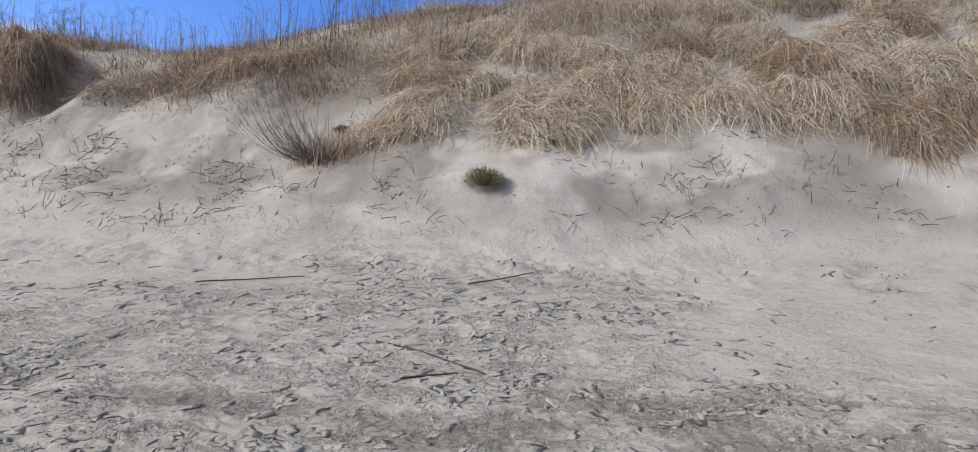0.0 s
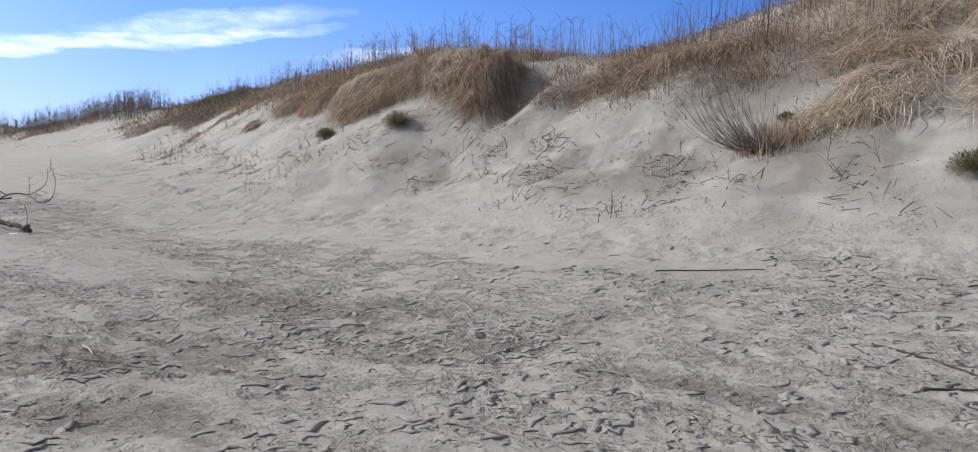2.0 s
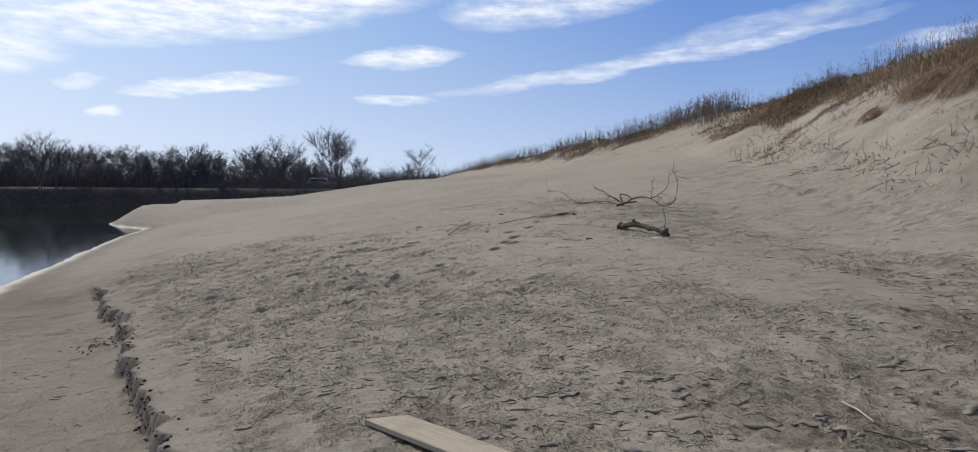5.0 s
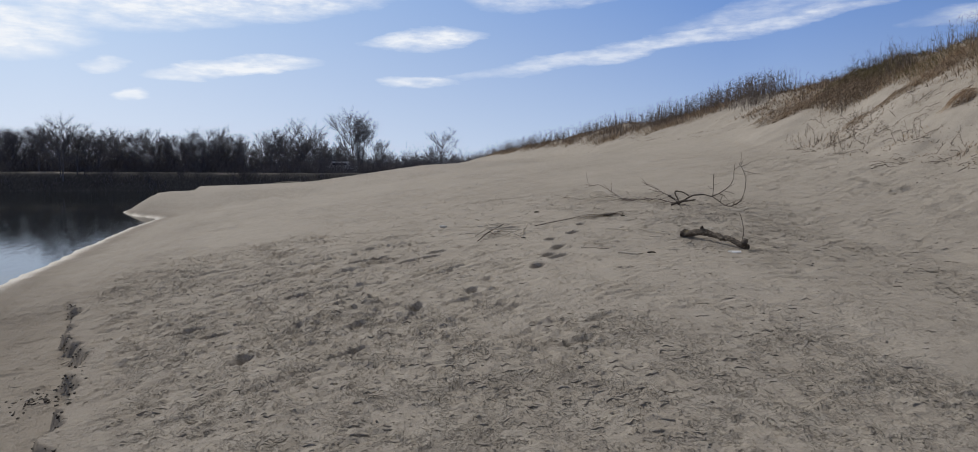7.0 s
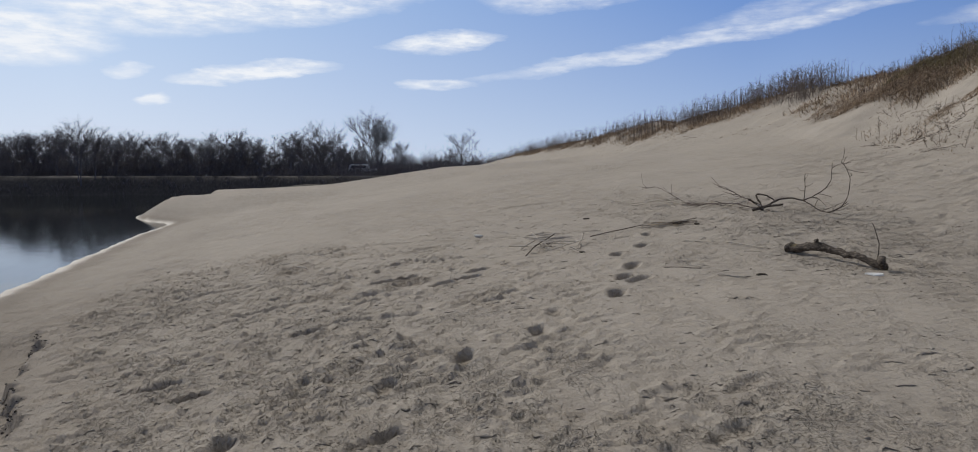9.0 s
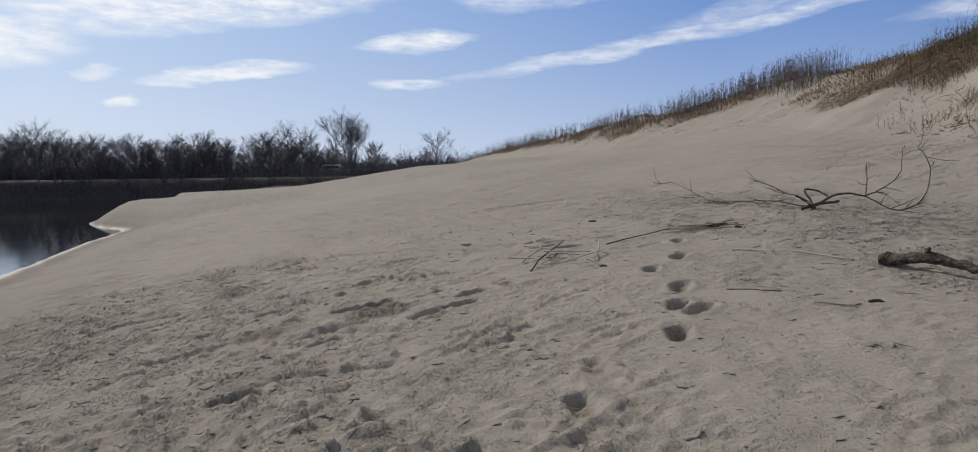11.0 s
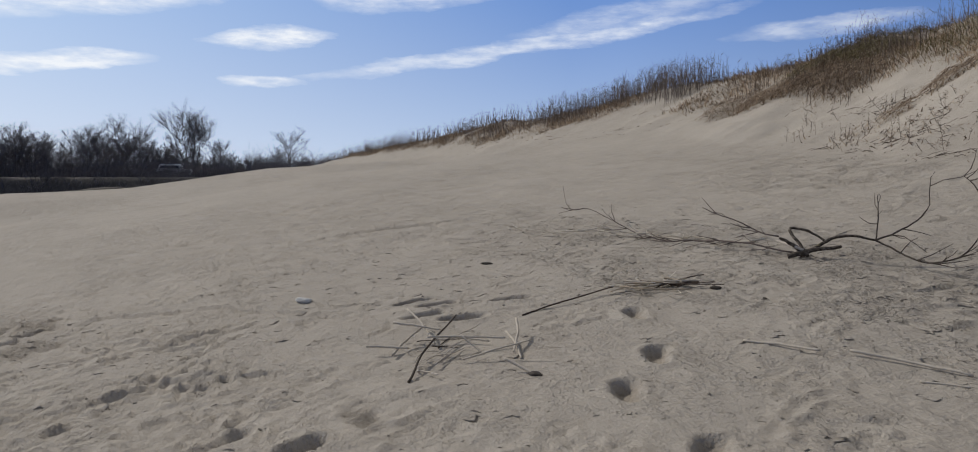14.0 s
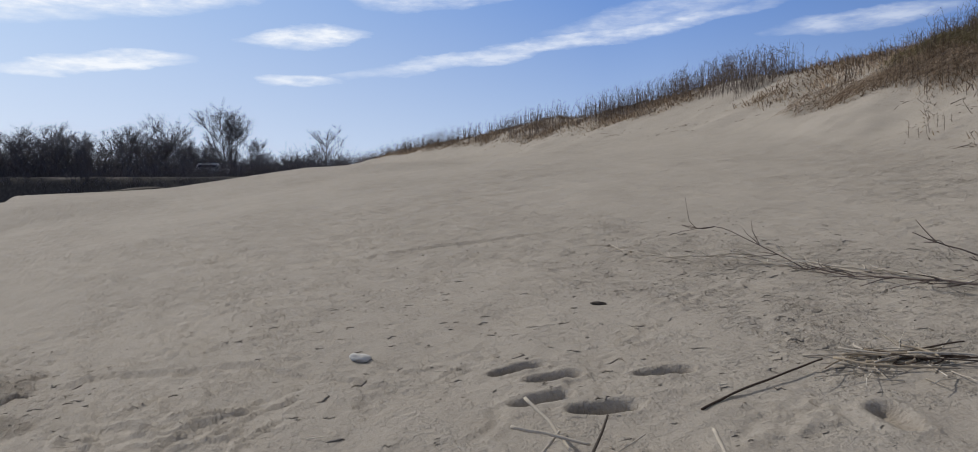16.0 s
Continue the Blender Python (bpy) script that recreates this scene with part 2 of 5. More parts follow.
def beach(x, y):
    ys = [-60, -12, -6, -3, 0, 3, 5.5, 8, 10.5, 13, 30]
    near = curve(y, ys, [-6, -2.6, -0.85, -0.35, 0.0, 0.13, 0.33, 0.63, 1.15, 1.65, 3])
    far = curve(y, ys, [-6, -2.6, -0.95, -0.44, 0.02, 0.43, 0.75, 1.15, 1.52, 1.85, 3])
    z = near + (far - near) * smooth((-x - 5 - 2 * np.clip(y - 5, 0, 3)) / 8)
    # the low spit with its cut bank, where the river bends away
    y2 = y - 2.3 - 9.7 * smooth((-x - 74) / 22) + 1.2 * np.sin(x * 0.21)
    spit = np.interp(y2, [-60, -13, -9.9, -8.9, -7.8, -3, 2, 7, 12.5, 20, 30], [-6, -2.6, -0.9, -0.5, 0.33, 0.5, 0.8, 1.55, 2.4, 2.9, 3.4])
    return z + (spit - z) * smooth((-x - 46) / 11)


def dune_share(x, y):
    """0 at the dune's foot, 1 on its crest."""
    return (y - foot_line(x)) / crest_width(x)


# centre, half widths and height
HUMPS = [(-4.8, 12.0, 2.6, 1.3, -0.36), (0.6, 10.8, 2.5, 0.9, 0.24), (-1.0, 12.9, 1.6, 1.0, 0.3), (-8.5, 14.2, 0.5, 1.1, -0.4), (-6.4, 17.2, 2.6, 2.2, -0.45), (-12.2, 15.5, 2.6, 1.3, 0.42), (-13.7, 6.1, 1.5, 1.2, -0.12)]


def land(x, y):
    s = dune_share(x, y)
    foot = foot_line(x)
    base = beach(x, np.minimum(y, foot))
    s = s + 0.05 * (fbm(x * 0.35, y * 0.2 + 3, 2) - 0.5)
    # the apron at the foot widens away along the ridge
    apron = np.interp(-x, [8, 14, 20, 27, 33, 40, 46, 54, 90], [0.05, 0.14, 0.2, 0.4, 0.55, 0.65, 0.5, 0.15, 0.05])
    back = s - 0.1 * smooth((-x - 10) / 12) * smooth((70 + x) / 14)
    low = 0.5 * (back + np.sqrt(back * back + apron * apron))
    rise = np.where(s < 1, low * (1.25 - 0.25 * np.clip(s, 0, 1) ** 3), 1.0)
    rise = rise - 0.25 * smooth((s - 1.3) / 3)
    z = base + crest_height(x) * rise
    # hollows and bulges of the near dune face
    for hx, hy, hw, hd, up in HUMPS:
        z = z + up * np.exp(-((x - hx) / hw) ** 2 - ((y - hy) / hd) ** 2)
    bank = -3.2 + 4.75 * smooth((-101 - x + 2 * np.sin(y * 0.07)) / 7)
    return np.maximum(z, bank)


# old footprints: place, heading of the foot in degrees, depth
PRINTS = [(-16.78, 5.46, 150, 0.045), (-15.95, 4.95, 145, 0.05), (-15.57, 4.43, 150, 0.05), (-14.72, 4.23, 150, 0.05), (-14.16, 3.85, 140, 0.05),
          (-13.94, 3.9, 120, 0.035), (-13.46, 3.44, 150, 0.06), (-12.43, 1.7, 160, 0.05), (-12.7, 2.4, 165, 0.05), (-13.24, 2.74, 160, 0.03),
          (-14.67, 4.18, 150, 0.02), (-12.09, 1.06, 165, 0.04), (-10.8, 3.03, 120, 0.02), (-10.27, 2.59, 110, 0.02), (-11.58, 0.0, 160, 0.05),
          (-18.75, 4.46, 78, 0.085), (-18.43, 4.56, 72, 0.05), (-18.15, 4.3, 80, 0.055), (-17.8, 4.5, 60, 0.09), (-18.02, 5.08, 62, 0.06),
          (-16.57, 1.9, 100, 0.05), (-16.56, 1.62, 95, 0.045), (-17.2, 0.85, 100, 0.04), (-16.52, 2.45, 110, 0.03), (-20.9, 1.3, 100, 0.07), (-20.6, 1.05, 95, 0.06), (-21.3, 0.9, 100, 0.06), (-20.2, 0.4, 90, 0.05), (-16.1, 2.75, 110, 0.05), (-15.75, 2.55, 100, 0.06),
          (-15.6, 2.2, 120, 0.05), (-12.9, -0.3, 120, 0.05), (-13.4, -0.6, 100, 0.05), (-11.2, 0.9, 110, 0.04), (-14.3, 0.6, 100, 0.05), (-15.4, 1.3, 110, 0.04)]


# long low ledges running up the beach: knots of y, of x, and the drop
LEDGES = [([-0.5, 0.2, 0.75, 1.42, 2.1], [-15.9, -16.02, -16.06, -15.86, -15.0], 0.035), ([0.6, 1.06, 2.04, 3.0, 3.9, 4.3], [-21.0, -21.07, -20.97, -20.4, -18.7, -18.3], 0.03),
          ([0.4, 1.1, 1.9, 2.6], [-14.6, -14.55, -14.3, -13.9], 0.026), ([-1.2, -0.3, 0.5], [-18.2, -18.4, -18.3], 0.03), ([1.4, 2.3, 3.2], [-17.9, -18.0, -17.5], 0.022), ([4.6, 6.0, 7.4], [-24.5, -24.2, -23.4], 0.03),
          ([5.4, 7.0, 8.6, 10.0], [-30.5, -30.2, -29.4, -28.4], 0.04)]


def crack_line(x):
    return np.interp(x, [-20, -17.6, -14.5, -13.0, -11.3, -9.4, -8.2, -7.4, 0], [-3.0, -2.66, -1.92, -1.6, -1.31, -1.01, -0.77, -0.66, 0.2])


def crust(x, y):
    """Where the dried crust has broken up, 0 to 1."""
    s = dune_share(x, y)
    m = smooth((fbm(x * 0.24 + 5, y * 0.42 + 2, 3) - 0.40) * 6)
    m = np.maximum(m, 0.9 * smooth(1 - np.hypot((x + 1.8) / 9.0, (y - 4.0) / 3.6)))
    m = np.maximum(m, 0.95 * smooth((y - crack_line(x)) / 0.5) * smooth((crack_line(x) + 4.6 - y) / 2.0) * smooth((-7 - x) / 3) * smooth((x + 25) / 4) * smooth((fbm(x * 0.5, y * 0.9 + 33, 3) - 0.3) * 5))
    m = m * smooth(-s * 6 + 0.4) * (0.62 + 0.38 * smooth((x + 17) / 9))
    return m * np.where(x < -6, smooth((y - crack_line(x) - 0.1) / 0.6), 1.0)


# places where the crust is churned to brown crumbs: centre and half widths
RAW = [(-5.3, 2.9, 1.7, 1.3), (0.9, 4.3, 3.4, 0.95), (-6.7, 5.1, 1.7, 0.7), (-6.8, 0.95, 0.9, 0.35), (-6.1, 0.45, 0.8, 0.3), (-3.9, 4.6, 1.2, 0.7),
       (-4.9, 4.9, 1.2, 0.8), (-16.3, 3.15, 0.22, 0.1), (-20.6, 1.3, 1.1, 0.4), (-19.4, 0.55, 0.8, 0.35), (-16.3, 1.9, 0.6, 0.3), (-21.6, 0.2, 0.9, 0.35), (-16.4, 0.6, 0.5, 0.6)]


def churn(x, y):
    """Where the sand lies open, brown and crumbled, 0 to 1."""
    s = dune_share(x, y)
    n = fbm(x * 1.3 + 3, y * 2.4 + 8, 5, 0.68)
    m = 0.30 * smooth((x + 13) / 5) * smooth((fbm(x * 0.3 + 12, y * 0.55 + 7, 3) - 0.42) * 5) * smooth((x + 24) / 8)
    for rx, ry, rw, rh in RAW:
        m = np.maximum(m, smooth(1.5 - np.hypot((x - rx) / rw, (y - ry) / rh)))
    return smooth((m * 0.45 + n - 0.78) * 5) * smooth(-s * 6 + 0.6) * smooth((y + 2.2) / 0.8)


def relief(x, y):
    """Undulations, crust ledges, slumps and tracks over the smooth land."""
    s = dune_share(x, y)
    on_dune = smooth(s * 8)
    z = 0.07 * (fbm(x * 0.5, y * 0.7, 3) - 0.5) + 0.04 * (fbm(x * 1.6, y * 2.0, 3) - 0.5)
    z = z + on_dune * (0.5 * (fbm(x * 0.45, y * 0.35 + 40, 4) - 0.5) + 0.09 * (fbm(x * 1.3, y * 1.6, 3) - 0.5))
    trod = smooth((x + 9.5) / 1.5) * smooth((-2.5 - x) / 1.5) * smooth((s - 0.05) * 8) * smooth((0.62 - s) * 8)
    z = z + trod * 0.11 * (fbm(x * 2.6 + 20, y * 3.0, 3, 0.6) - 0.5)
    rough = crust(x, y)
    open_ = churn(x, y)
    z = z + (0.35 + 0.5 * rough) * 0.018 * (fbm(x * 6, y * 7, 3) - 0.5)
    z = z - 0.010 * open_ + (0.10 + open_) * 0.030 * (fbm(x * 11 + 5, y * 13, 3, 0.7) - 0.5)
    # broken ledges of dried crust: flat scales, each ending in a sharp ragged lip
    shore = smooth((-9 - x) / 3) * smooth((x + 25) / 4) * smooth((4.4 - y) / 2.2) * smooth((y - crack_line(x)) / 0.6)
    for size, levels, offset, lip in ((1.1, 7, 0.0, 0.026), (2.6, 6, 50.0, 0.020), (5.2, 5, 90.0, 0.010)):
        n = levels * fbm(x * size + offset, y * size * 1.25 + offset, 4, 0.6)
        n = n - np.floor(n)
        part_of = smooth((fbm(x * 1.9 + offset, y * 2.6 - offset, 3, 0.6) - 0.60 + 0.17 * rough + 0.13 * shore + 0.25 * open_ - 0.10 * on_dune) * 7)
        z = z + lip * part_of * (n ** 3 * (1 - smooth((n - 0.88) / 0.12)) - 0.2) * (1 - 0.93 * on_dune) * (0.8 + 0.3 * rough + 0.35 * shore)
    # lips left by the wind farther along: a slow rise, then a sharp drop on the lee side
    lee, side = x * 0.9 + y * 0.43, y * 0.9 - x * 0.43
    along = smooth((-8 - x) / 4) * (1 - on_dune) * (0.4 + 0.6 * smooth((x + 25) / 7))
    for gap, offset, lip in ((0.66, 7.0, 0.042), (0.36, 30.0, 0.030), (0.2, 60.0, 0.015)):
        n = lee / gap + 7.0 * fbm(lee * 1.2 + offset, side * 0.8 + offset, 4, 0.64)
        n = n - np.floor(n)
        part_of = smooth((fbm(lee * 2.2 + offset, side * 1.6 - offset, 3, 0.6) - 0.57 + 0.08 * shore) * 9)
        z = z + along * lip * part_of * (n ** 3 * (1 - smooth((n - 0.88) / 0.12)) - 0.2) * (0.75 + 0.4 * shore)
    for y_knots, x_knots, drop in LEDGES:
        d = x - np.interp(y, y_knots, x_knots) + 0.16 * (fbm(y * 2.5 + drop * 900, x * 0.6, 4, 0.6) - 0.5)
        ends = smooth((y - y_knots[0]) / 0.4) * smooth((y_knots[-1] - y) / 0.4) * smooth((fbm(y * 2.1, x * 0.3 + 5, 3, 0.6) - 0.33) * 8)
        z = z + ends * drop * np.where(d > 0, -smooth(d / 0.035) * np.exp(-np.maximum(d, 0) / 0.22), 0.35 * np.exp(np.minimum(d, 0) / 0.18))
    band = smooth(1 - np.abs(y - foot_line(x) + 0.9) / 0.9) * smooth((x + 22) / 6)
    z = z + band * 0.13 * (fbm(x * 3.2, y * 4, 3, 0.6) - 0.5)
    # the collapsed edge along the wet strand
    edge = crack_line(x) + 0.35 * (fbm(x * 2.5, x * 0 + 4, 3, 0.6) - 0.5)
    below = (edge - y) / 0.05
    z = z - 0.17 * smooth(below) * smooth((2.4 - (edge - y)) / 2.0) * smooth((x + 18.5) / 1.5) * smooth((-5.5 - x) / 1.5)
    for px_, py_, turn, depth in PRINTS:
        at_it = np.nonzero((np.abs(x - px_) < 0.5) & (np.abs(y - py_) < 0.5))
        if not len(at_it[0]):
            continue
        c, d = math.cos(radians(turn)), math.sin(radians(turn))
        dx, dy = x[at_it] - px_, y[at_it] - py_
        u, v = dx * c + dy * d, -dx * d + dy * c
        wide = 0.050 + 0.013 * np.sin(u * 12 + 0.6)
        dist = np.hypot(np.maximum(np.abs(u) - 0.12, 0), v) - wide + 0.05 * (fbm(x[at_it] * 9, y[at_it] * 9, 2) - 0.5)
        hole = 0.5 * (1 - np.tanh(dist / 0.016)) * depth * (1.05 + 2.2 * u)
        rim = 0.012 * np.exp(-((dist - 0.045) / 0.03) ** 2)
        z[at_it] = z[at_it] * (1 - 0.6 * np.exp(-np.maximum(dist, 0) / 0.05)) - hole + rim
    return z


def ground_z(x, y):
    x, y = np.asarray(x, float), np.asarray(y, float)
    return land(x, y) + relief(x, y)


def gz(x, y):
    return float(ground_z(np.array([x]), np.array([y]))[0])


# -- end terrain --


def spread(lo, hi, step, grows, reach_lo, reach_hi, inner=None):
    mid = list(np.arange(lo, hi, step))
    if inner:
        mid = list(np.arange(lo, inner[0], step)) + list(np.arange(inner[0], inner[1], inner[2])) + list(np.arange(inner[1], hi, step))
    left, right, d = [], [], step
    while (left[-1] if left else lo) > reach_lo:
        d *= grows[0]
        left.append((left[-1] if left else lo) - d)
    d = step
    while (right[-1] if right else mid[-1]) < reach_hi:
        d *= grows[1]
        right.append((right[-1] if right else mid[-1]) + d)
    return np.array(left[::-1] + mid + right)


def build_ground():
    xs = spread(-27.0, 4.0, 0.06, (1.035, 1.08), -2500, 2500, (-19.5, 3.2, 0.027))
    ys = spread(-3.5, 11.5, 0.05, (1.06, 1.027), -2500, 2500, (-1.4, 7.0, 0.026))
    xs = np.unique(np.concatenate((xs, np.arange(-112, -99, 0.5))))
    gx, gy = np.meshgrid(xs, ys)
    x, y = gx.ravel(), gy.ravel()
    z = ground_z(x, y)
    nx, ny = len(xs), len(ys)
    me = bpy.data.meshes.new("ground")
    me.vertices.add(nx * ny)
    me.vertices.foreach_set("co", np.column_stack((x, y, z)).ravel())
    i = (np.arange(ny - 1)[:, None] * nx + np.arange(nx - 1)[None, :]).ravel()
    quads = np.column_stack((i, i + 1, i + nx + 1, i + nx)).ravel()
    me.loops.add(len(quads))
    me.loops.foreach_set("vertex_index", quads)
    me.polygons.add(len(i))
    me.polygons.foreach_set("loop_start", np.arange(len(i)) * 4)
    me.update(calc_edges=True)
    me.polygons.foreach_set("use_smooth", np.ones(len(i), bool))
    s = dune_share(x, y)
    damp_shade = smooth((WATER_Z + 0.30 - z) / 0.2) * 0.6 + 0.3 * smooth((WATER_Z + 0.75 - z) / 0.3) + 0.2 * crust(x, y) * smooth((fbm(x * 3, y * 5, 3, 0.6) - 0.4) * 6)
    scars = smooth((fbm(x * 0.5 + 9, y * 0.8, 3) - 0.42) * 12) * smooth(s * 14) * smooth((0.27 - s) * 14) * smooth((x + 4) / 2)
    # along the shore: wet sand, plus rough-surface shading put into the tone
    damp_shade = damp_shade + 0.4 * smooth((1.3 - y + crack_line(x)) / 1.6) * smooth((-5 - x) / 2) * smooth((x + 24) / 5)
    damp_shade = damp_shade + smooth(s * 6 + 0.6) * 0.6 * smooth((fbm(x * 0.7 + 60, y * 0.9, 4, 0.6) - 0.45) * 5) * smooth((x + 16) / 6)
    damp_shade = damp_shade + 0.45 * smooth((s - 0.03) * 8) * smooth((0.8 - s) * 5) * smooth((x + 16) / 3) * smooth((1.0 - x) / 4) * smooth((fbm(x * 0.9 + 14, y * 1.3, 4, 0.65) - 0.30) * 4)
    # the shade inside the footprints is painted into the sand colour
    for px_, py_, turn, depth in PRINTS:
        u = (x - px_) * math.cos(radians(turn)) + (y - py_) * math.sin(radians(turn))
        v = (y - py_) * math.cos(radians(turn)) - (x - px_) * math.sin(radians(turn))
        damp_shade = damp_shade + 12 * depth * smooth((0.075 - np.hypot(np.maximum(np.abs(u) - 0.12, 0), v)) / 0.04)
    fall = crack_line(x) + 0.35 * (fbm(x * 2.5, x * 0 + 4, 3, 0.6) - 0.5) - y
    damp_shade = damp_shade + 1.2 * smooth((fall + 0.03) / 0.03) * smooth((0.14 - fall) / 0.1) * smooth((x + 18.5) / 1.5) * smooth((-5.5 - x) / 1.5)
    damp_shade = np.clip(damp_shade + 0.7 * scars, 0, 1)
    litter = smooth((s - 0.22) * 5) * 0.75 * smooth((fbm(x * 0.6, y * 0.6 + 70, 3) - 0.3) * 5) * smooth((x + 22) / 10) + smooth((-111 - x) / 3) * 0.9
    bare = smooth((fbm(x * 0.2 + 3, y * 0.22, 3) - 0.5) * 7) * smooth((z - 1.25) / 0.15) * smooth((x + 112) / 2)
    soil = smooth((-96 - x) / 3) * (1 - 0.6 * bare)
    for name, values in (("damp_shade", damp_shade), ("soil", np.clip(soil, 0, 1)), ("litter", np.clip(litter, 0, 1)), ("churn", churn(x, y)), ("rough", (0.45 + 0.55 * crust(x, y)) * (1 - 0.55 * smooth(s * 8)) * (1 - 0.45 * smooth((-17 - x) / 8))), ("wet", smooth((WATER_Z + 0.13 - z) / 0.11))):
        a = me.attributes.new(name, "FLOAT", "POINT")
        a.data.foreach_set("value", values.astype(np.float32))
    me.materials.append(SAND)
    tagged(new("ground", me), "pale grey-brown river sand beach with a dune", "sand", kind="structure")
    return xs, ys, z.reshape(ny, nx)


GRID_X, GRID_Y, GRID_Z = build_ground()


def ground_z(x, y):
    """The height of the built sand at these places."""
    x, y = np.asarray(x, float), np.asarray(y, float)
    i = np.clip(np.searchsorted(GRID_X, x) - 1, 0, len(GRID_X) - 2)
    j = np.clip(np.searchsorted(GRID_Y, y) - 1, 0, len(GRID_Y) - 2)
    u = (x - GRID_X[i]) / (GRID_X[i + 1] - GRID_X[i])
    v = (y - GRID_Y[j]) / (GRID_Y[j + 1] - GRID_Y[j])
    return (GRID_Z[j, i] * (1 - u) + GRID_Z[j, i + 1] * u) * (1 - v) + (GRID_Z[j + 1, i] * (1 - u) + GRID_Z[j + 1, i + 1] * u) * v


def link(name, bm, mat, parent=None, label="", smooth_faces=True):
    me = bpy.data.meshes.new(name)
    bm.to_mesh(me)
    bm.free()
    if mat:
        me.materials.append(mat)
    if smooth_faces:
        me.polygons.foreach_set("use_smooth", np.ones(len(me.polygons), bool))
    ob = new(name, me)
    if parent is not None:
        ob.parent = parent
    if label:
        ob["label"] = label
    return ob


bm = bmesh.new()
bmesh.ops.create_grid(bm, x_segments=2, y_segments=2, size=1500)
water = link("water", bm, WATER)
water.location = (-300, -200, WATER_Z)
tagged(water, "dark still river water reflecting the far woods", "river", kind="structure")


# ---- materials of the things ----
def island(nt):
    return nt.nodes.new("ShaderNodeNewGeometry").outputs["Random Per Island"]


def varied(name, *stops, rough=0.8, through_light=0.0, grain=60, per_object=False):
    def look_of(nt, bsdf):
        fac = nt.nodes.new("ShaderNodeObjectInfo").outputs["Random"] if per_object else island(nt)
        col = ramp(nt, fac, *stops)
        col = blend(nt, 0.3, col, ramp(nt, tex(nt, grain, 4, 0.6), (0.3, (0.35, 0.35, 0.35)), (0.7, (1, 1, 1))), "MULTIPLY")
        nt.links.new(col, bsdf.inputs["Base Color"])
        bsdf.inputs["Roughness"].default_value = rough
        bsdf.inputs["Specular IOR Level"].default_value = 0.25
        if through_light:
            tr = nt.nodes.new("ShaderNodeBsdfTranslucent")
            nt.links.new(col, tr.inputs[0])
            mix = nt.nodes.new("ShaderNodeMixShader")
            mix.inputs[0].default_value = through_light
            out = nt.nodes["Material Output"]
            nt.links.new(bsdf.outputs[0], mix.inputs[1])
            nt.links.new(tr.outputs[0], mix.inputs[2])
            nt.links.new(mix.outputs[0], out.inputs[0])
    return material(name, look_of)


STRAW = varied("dry_grass", (0.0, (0.26, 0.195, 0.13)), (0.3, (0.60, 0.48, 0.345)), (0.65, (0.78, 0.645, 0.485)), (1.0, (0.92, 0.82, 0.67)), through_light=0.4)
RUSSET = varied("russet_grass", (0.0, (0.20, 0.13, 0.085)), (0.4, (0.40, 0.28, 0.185)), (0.75, (0.62, 0.475, 0.34)), (1.0, (0.80, 0.66, 0.50)), through_light=0.4)
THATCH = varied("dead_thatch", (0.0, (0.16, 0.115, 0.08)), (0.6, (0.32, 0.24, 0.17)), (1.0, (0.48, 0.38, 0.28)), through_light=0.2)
HEATH = varied("brown_scrub", (0.0, (0.13, 0.092, 0.066)), (0.5, (0.33, 0.245, 0.175)), (1.0, (0.58, 0.46, 0.335)), through_light=0.2)
PALESTEM = varied("pale_stem", (0.0, (0.30, 0.24, 0.17)), (0.5, (0.48, 0.40, 0.30)), (1.0, (0.66, 0.58, 0.47)), grain=40)
TWIGGY = varied("grey_stem", (0.0, (0.09, 0.07, 0.06)), (0.5, (0.17, 0.135, 0.12)), (1.0, (0.28, 0.23, 0.20)))
GREEN = varied("green_grass", (0.0, (0.09, 0.078, 0.04)), (0.4, (0.18, 0.155, 0.08)), (0.75, (0.31, 0.26, 0.15)), (1.0, (0.48, 0.40, 0.26)), through_light=0.3)
STEM = varied("weed_stem", (0.0, (0.05, 0.038, 0.03)), (0.5, (0.10, 0.072, 0.055)), (1.0, (0.19, 0.14, 0.105)))
BARK = varied("grey_bark", (0.0, (0.07, 0.055, 0.045)), (0.6, (0.11, 0.09, 0.072)), (1.0, (0.16, 0.135, 0.11)), grain=25)
BLEACHED = varied("bleached_stick", (0.0, (0.46, 0.40, 0.32)), (0.5, (0.66, 0.59, 0.50)), (1.0, (0.82, 0.76, 0.66)), grain=40)
# distance haze is put into both far wood colours: lighter, slightly blue
WOODS = varied("hazed_bark", (0.0, (0.12, 0.114, 0.126)), (0.6, (0.19, 0.18, 0.197)), (1.0, (0.26, 0.247, 0.265)), grain=3)
THICKET = varied("hazed_thicket", (0.0, (0.11, 0.104, 0.115)), (0.6, (0.175, 0.164, 0.178)), (1.0, (0.25, 0.232, 0.245)), grain=3)
EARTH = varied("damp_earth", (0.0, (0.035, 0.029, 0.024)), (1.0, (0.11, 0.092, 0.075)), grain=14)
# the shade on the river bend mound is put into this base colour
SOIL = varied("shaded_soil", (0.0, (0.03, 0.024, 0.02)), (1.0, (0.06, 0.05, 0.042)), grain=2)
